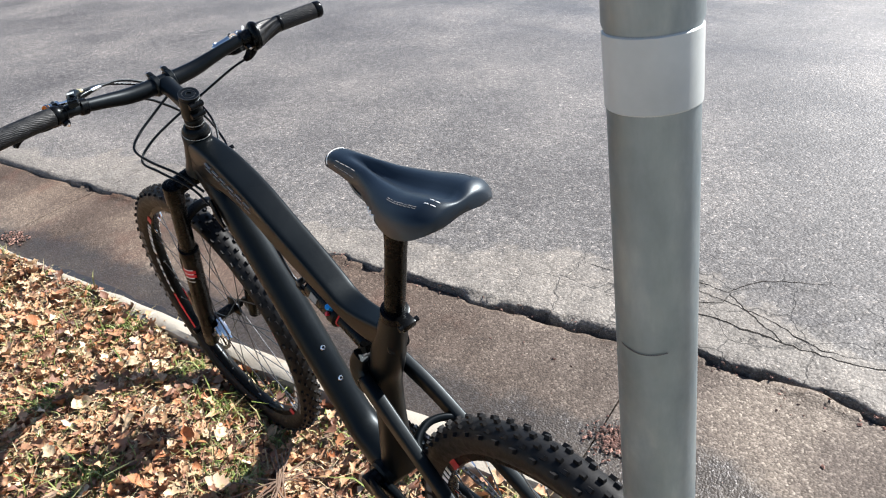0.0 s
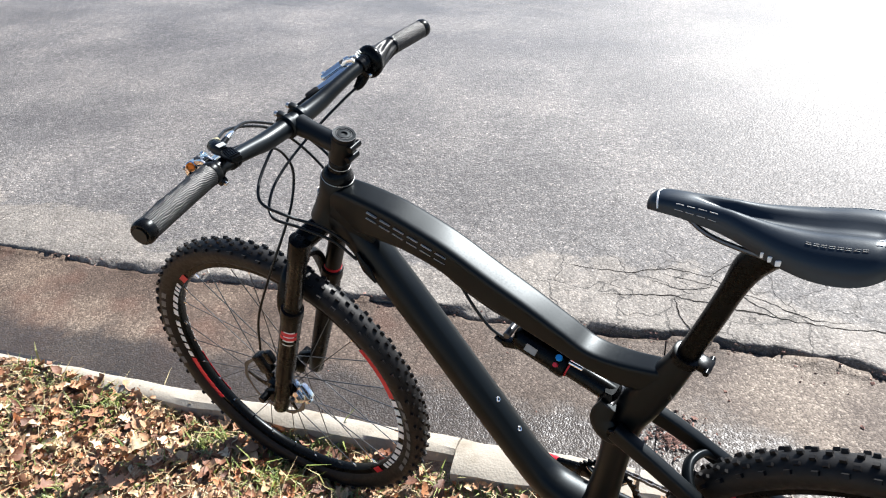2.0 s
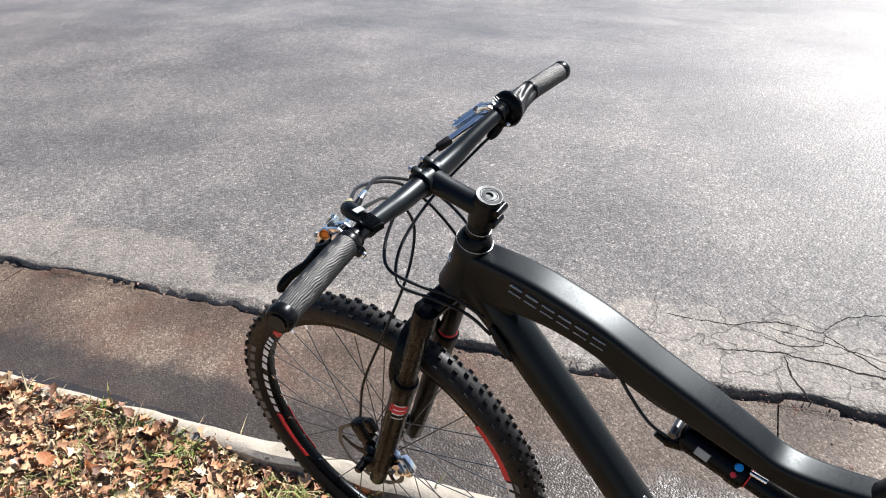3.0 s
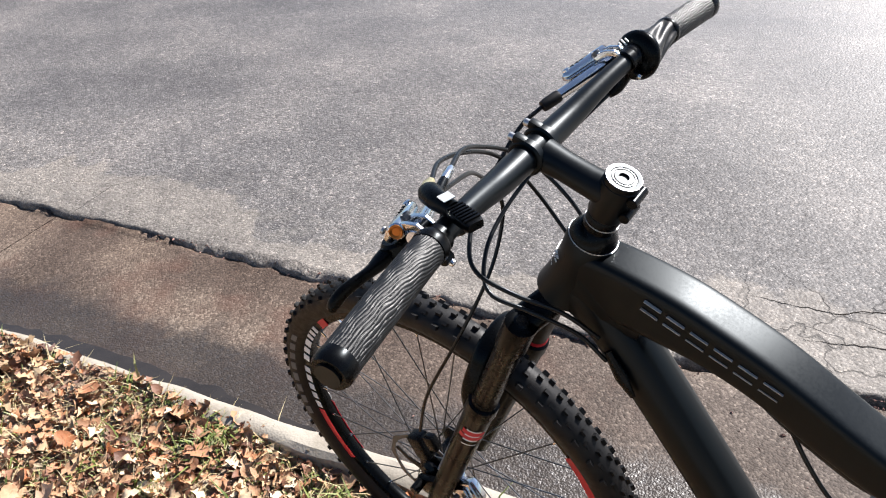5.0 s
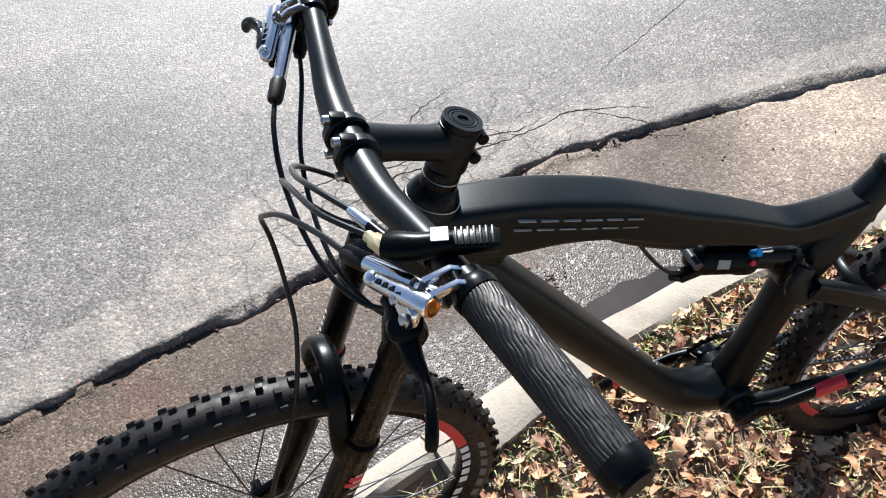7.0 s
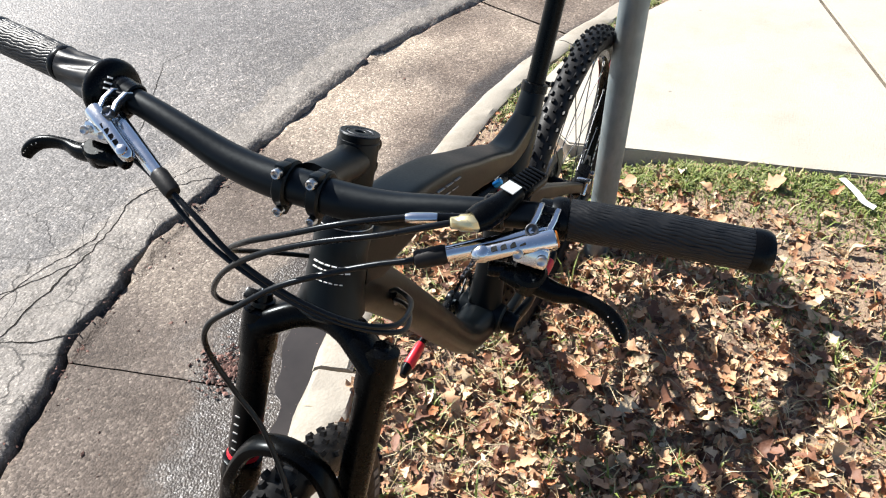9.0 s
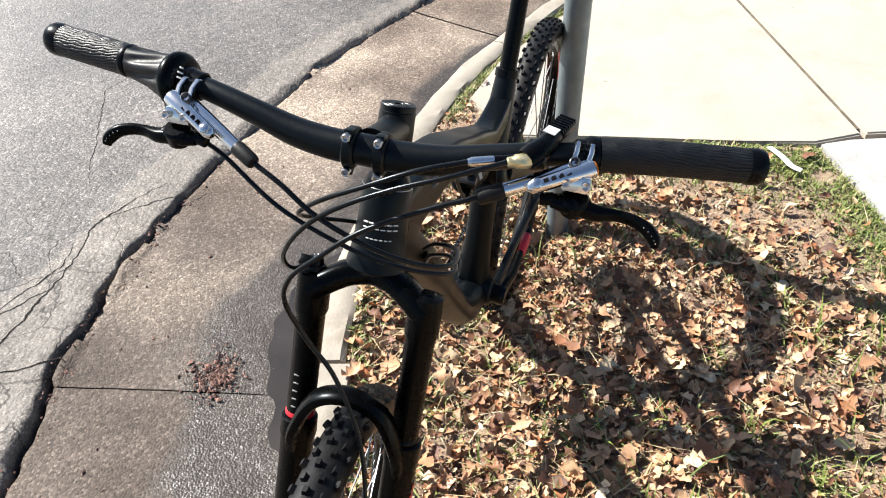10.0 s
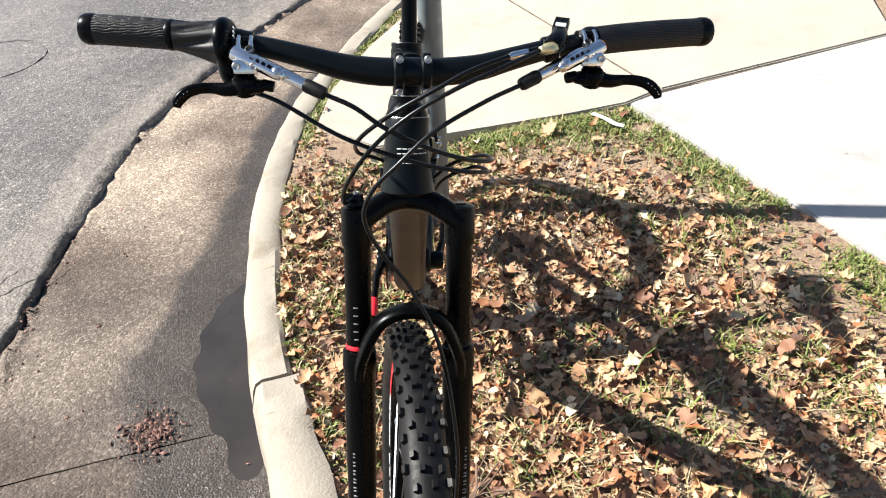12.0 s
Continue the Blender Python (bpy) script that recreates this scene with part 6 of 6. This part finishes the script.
tagged(finish("worn_mark", sweep(B(), pale, [0.002 + 0.009 * math.sin(math.pi * k / 17) for k in range(18)], 0.0015, n=6, up=(0, 0, 1)), SLAB_PALE), "pale worn arc along the round patch", "mark", kind="structure")

# web of thin cracks in the asphalt beside the gutter
ROAD_TREE = BVHTree.FromPolygons([v.co.copy() for v in road.data.vertices], [tuple(p.vertices) for p in road.data.polygons])


def hairline(line, wide, seed):
    """A meandering dark crack along the line, lying on the asphalt."""
    pts = []
    for a, b in zip(line, line[1:]):
        a, b = V(*a, 0), V(*b, 0)
        n = max(2, int((b - a).length / 0.010))
        pts += [a.lerp(b, k / n) for k in range(n)]
    pts.append(V(*line[-1], 0))
    side = (pts[-1] - pts[0]).normalized().cross(V(0, 0, 1))
    bm = B()
    last = None
    for k, p in enumerate(pts):
        p = p + side * (0.016 * wave(p.x, p.y, 9.0, seed) + 0.008 * wave(p.x, p.y, 38.0, seed))
        w = wide * (0.28 + 0.62 * abs(wave(p.x, p.y, 26.0, seed + 3))) * min(1.0, 0.3 + 4.0 * min(k, len(pts) - 1 - k) / len(pts))
        pair = []
        for q in (p - side * w, p + side * w):
            hit = ROAD_TREE.ray_cast(V(q.x, q.y, 1.0), V(0, 0, -1))[0]
            pair.append(bm.verts.new(V(q.x, q.y, (hit.z if hit else -0.08) + 0.0012)))
        if last:
            bm.faces.new((last[0], last[1], pair[1], pair[0]))
        last = pair
    return tagged(finish("crack", bm, CRACK), "thin dark crack in the worn asphalt", "crack", kind="structure")


for k, (wide, line) in enumerate((
        (0.0045, [(0.30, -1.40), (0.06, -1.47), (-0.05, -1.57), (-0.19, -1.59), (-0.23, -1.73), (-0.42, -1.86)]),
        (0.0035, [(0.01, -1.46), (-0.12, -1.47), (-0.21, -1.52), (-0.20, -1.59)]),
        (0.0045, [(-0.20, -1.58), (-0.34, -1.52), (-0.48, -1.46)]),
        (0.0055, [(0.10, -1.30), (-0.11, -1.41), (-0.31, -1.44), (-0.52, -1.48), (-0.76, -1.55), (-1.05, -1.48)]),
        (0.0050, [(-0.13, -1.40), (-0.20, -1.30), (-0.27, -1.22)]),
        (0.0035, [(-0.02, -1.52), (-0.34, -1.541), (-0.55, -1.50), (-0.67, -1.56)]),
        (0.0035, [(-0.80, -1.55), (-0.99, -1.40), (-1.10, -1.34)]),
        (0.0030, [(-0.95, -1.74), (-1.25, -1.95), (-1.56, -2.167), (-1.911, -2.108)]),
        (0.0030, [(2.62, -0.26), (2.70, -0.48), (2.60, -0.70)]))):
    hairline(line, wide, 20 + k)

# strip of white paper lying on the sidewalk's corner
paper = B()
pts = spline([V(-1.60, 0.505, 0.022), V(-1.54, 0.545, 0.026), V(-1.50, 0.57, 0.024), V(-1.485, 0.60, 0.02)], 4)
sweep(paper, pts, 0.010, 0.0008, n=6, up=(0.5, -0.85, 0))
tagged(finish("paper_strip", paper, WHITE), "crumpled strip of white paper on the grass edge", "litter")



# single large leaves and twigs lying on top of the litter
def leaf_shape(seed):
    r = random.Random(seed)
    verts, faces = [], []
    lobes = ((0.0, 0.03), (0.1, 0.12), (0.2, 0.30), (0.28, 0.20), (0.42, 0.46), (0.52, 0.26), (0.66, 0.40), (0.78, 0.22), (0.9, 0.14), (1.0, 0.02))
    fold, bend = 0.3 + 0.5 * r.random(), r.gauss(0.5, 0.5)
    for t, w in lobes:
        for q in (-1.0, -0.5, 0.0, 0.5, 1.0):
            k = q * w * (0.85 + 0.3 * r.random())
            verts.append(((t - 0.5), k, bend * (t - 0.5) ** 2 + fold * abs(k) ** 1.4 + r.gauss(0, 0.012)))
    for i in range(len(lobes) - 1):
        for j in range(4):
            a = i * 5 + j
            faces.append((a, a + 1, a + 6, a + 5))
    me = bpy.data.meshes.new("fallen_leaf")
    me.from_pydata(verts, [], faces)
    me.materials.append(BIG_LEAF)
    for p in me.polygons:
        p.use_smooth = True
    return me


LEAF_SHAPES = [leaf_shape(k) for k in (3, 8, 15, 22, 31)]
for k in range(48):
    x, y = pick_litter()
    leaf = tagged(new("fallen_leaf", LEAF_SHAPES[k % 5]), "large curled brown leaf lying on the leaf litter", "leaf", "large fallen leaves")
    size = 0.05 + 0.03 * rnd.random()
    leaf.matrix_world = Matrix.Translation((x, y, verge_height(x, y) + 0.022)) @ pose(0, 0, 0, rnd.gauss(0, 16), rnd.gauss(0, 16), rnd.uniform(0, 360)) @ Matrix.Scale(size, 4)
for k in range(14):
    x, y = pick_litter()
    a, l = rnd.uniform(0, 6.28), 0.05 + 0.08 * rnd.random()
    d = V(math.cos(a), math.sin(a), 0)
    tw = B()
    pts = spline([d * (-l), d * (-0.3 * l) + V(-d.y, d.x, 0) * rnd.gauss(0, 0.006) + V(0, 0, 0.003), d * (0.4 * l) + V(-d.y, d.x, 0) * rnd.gauss(0, 0.006), d * l + V(0, 0, 0.004)], 3)
    sweep(tw, pts, [0.0024 - 0.0013 * i / (len(pts) - 1) for i in range(len(pts))], n=6)
    twig = tagged(finish("twig", tw, TWIG), "thin bare brown twig on the leaf litter", "twig", "twigs on the verge")
    twig.location = (x, y, verge_height(x, y) + 0.022)

# true size: the wheels are 0.72 m across
for ob in list(bpy.context.scene.objects):
    if ob.parent is None and ob.type not in {"CAMERA", "LIGHT"}:
        ob.matrix_world = Matrix.Scale(TRUE_SIZE, 4) @ ob.matrix_world
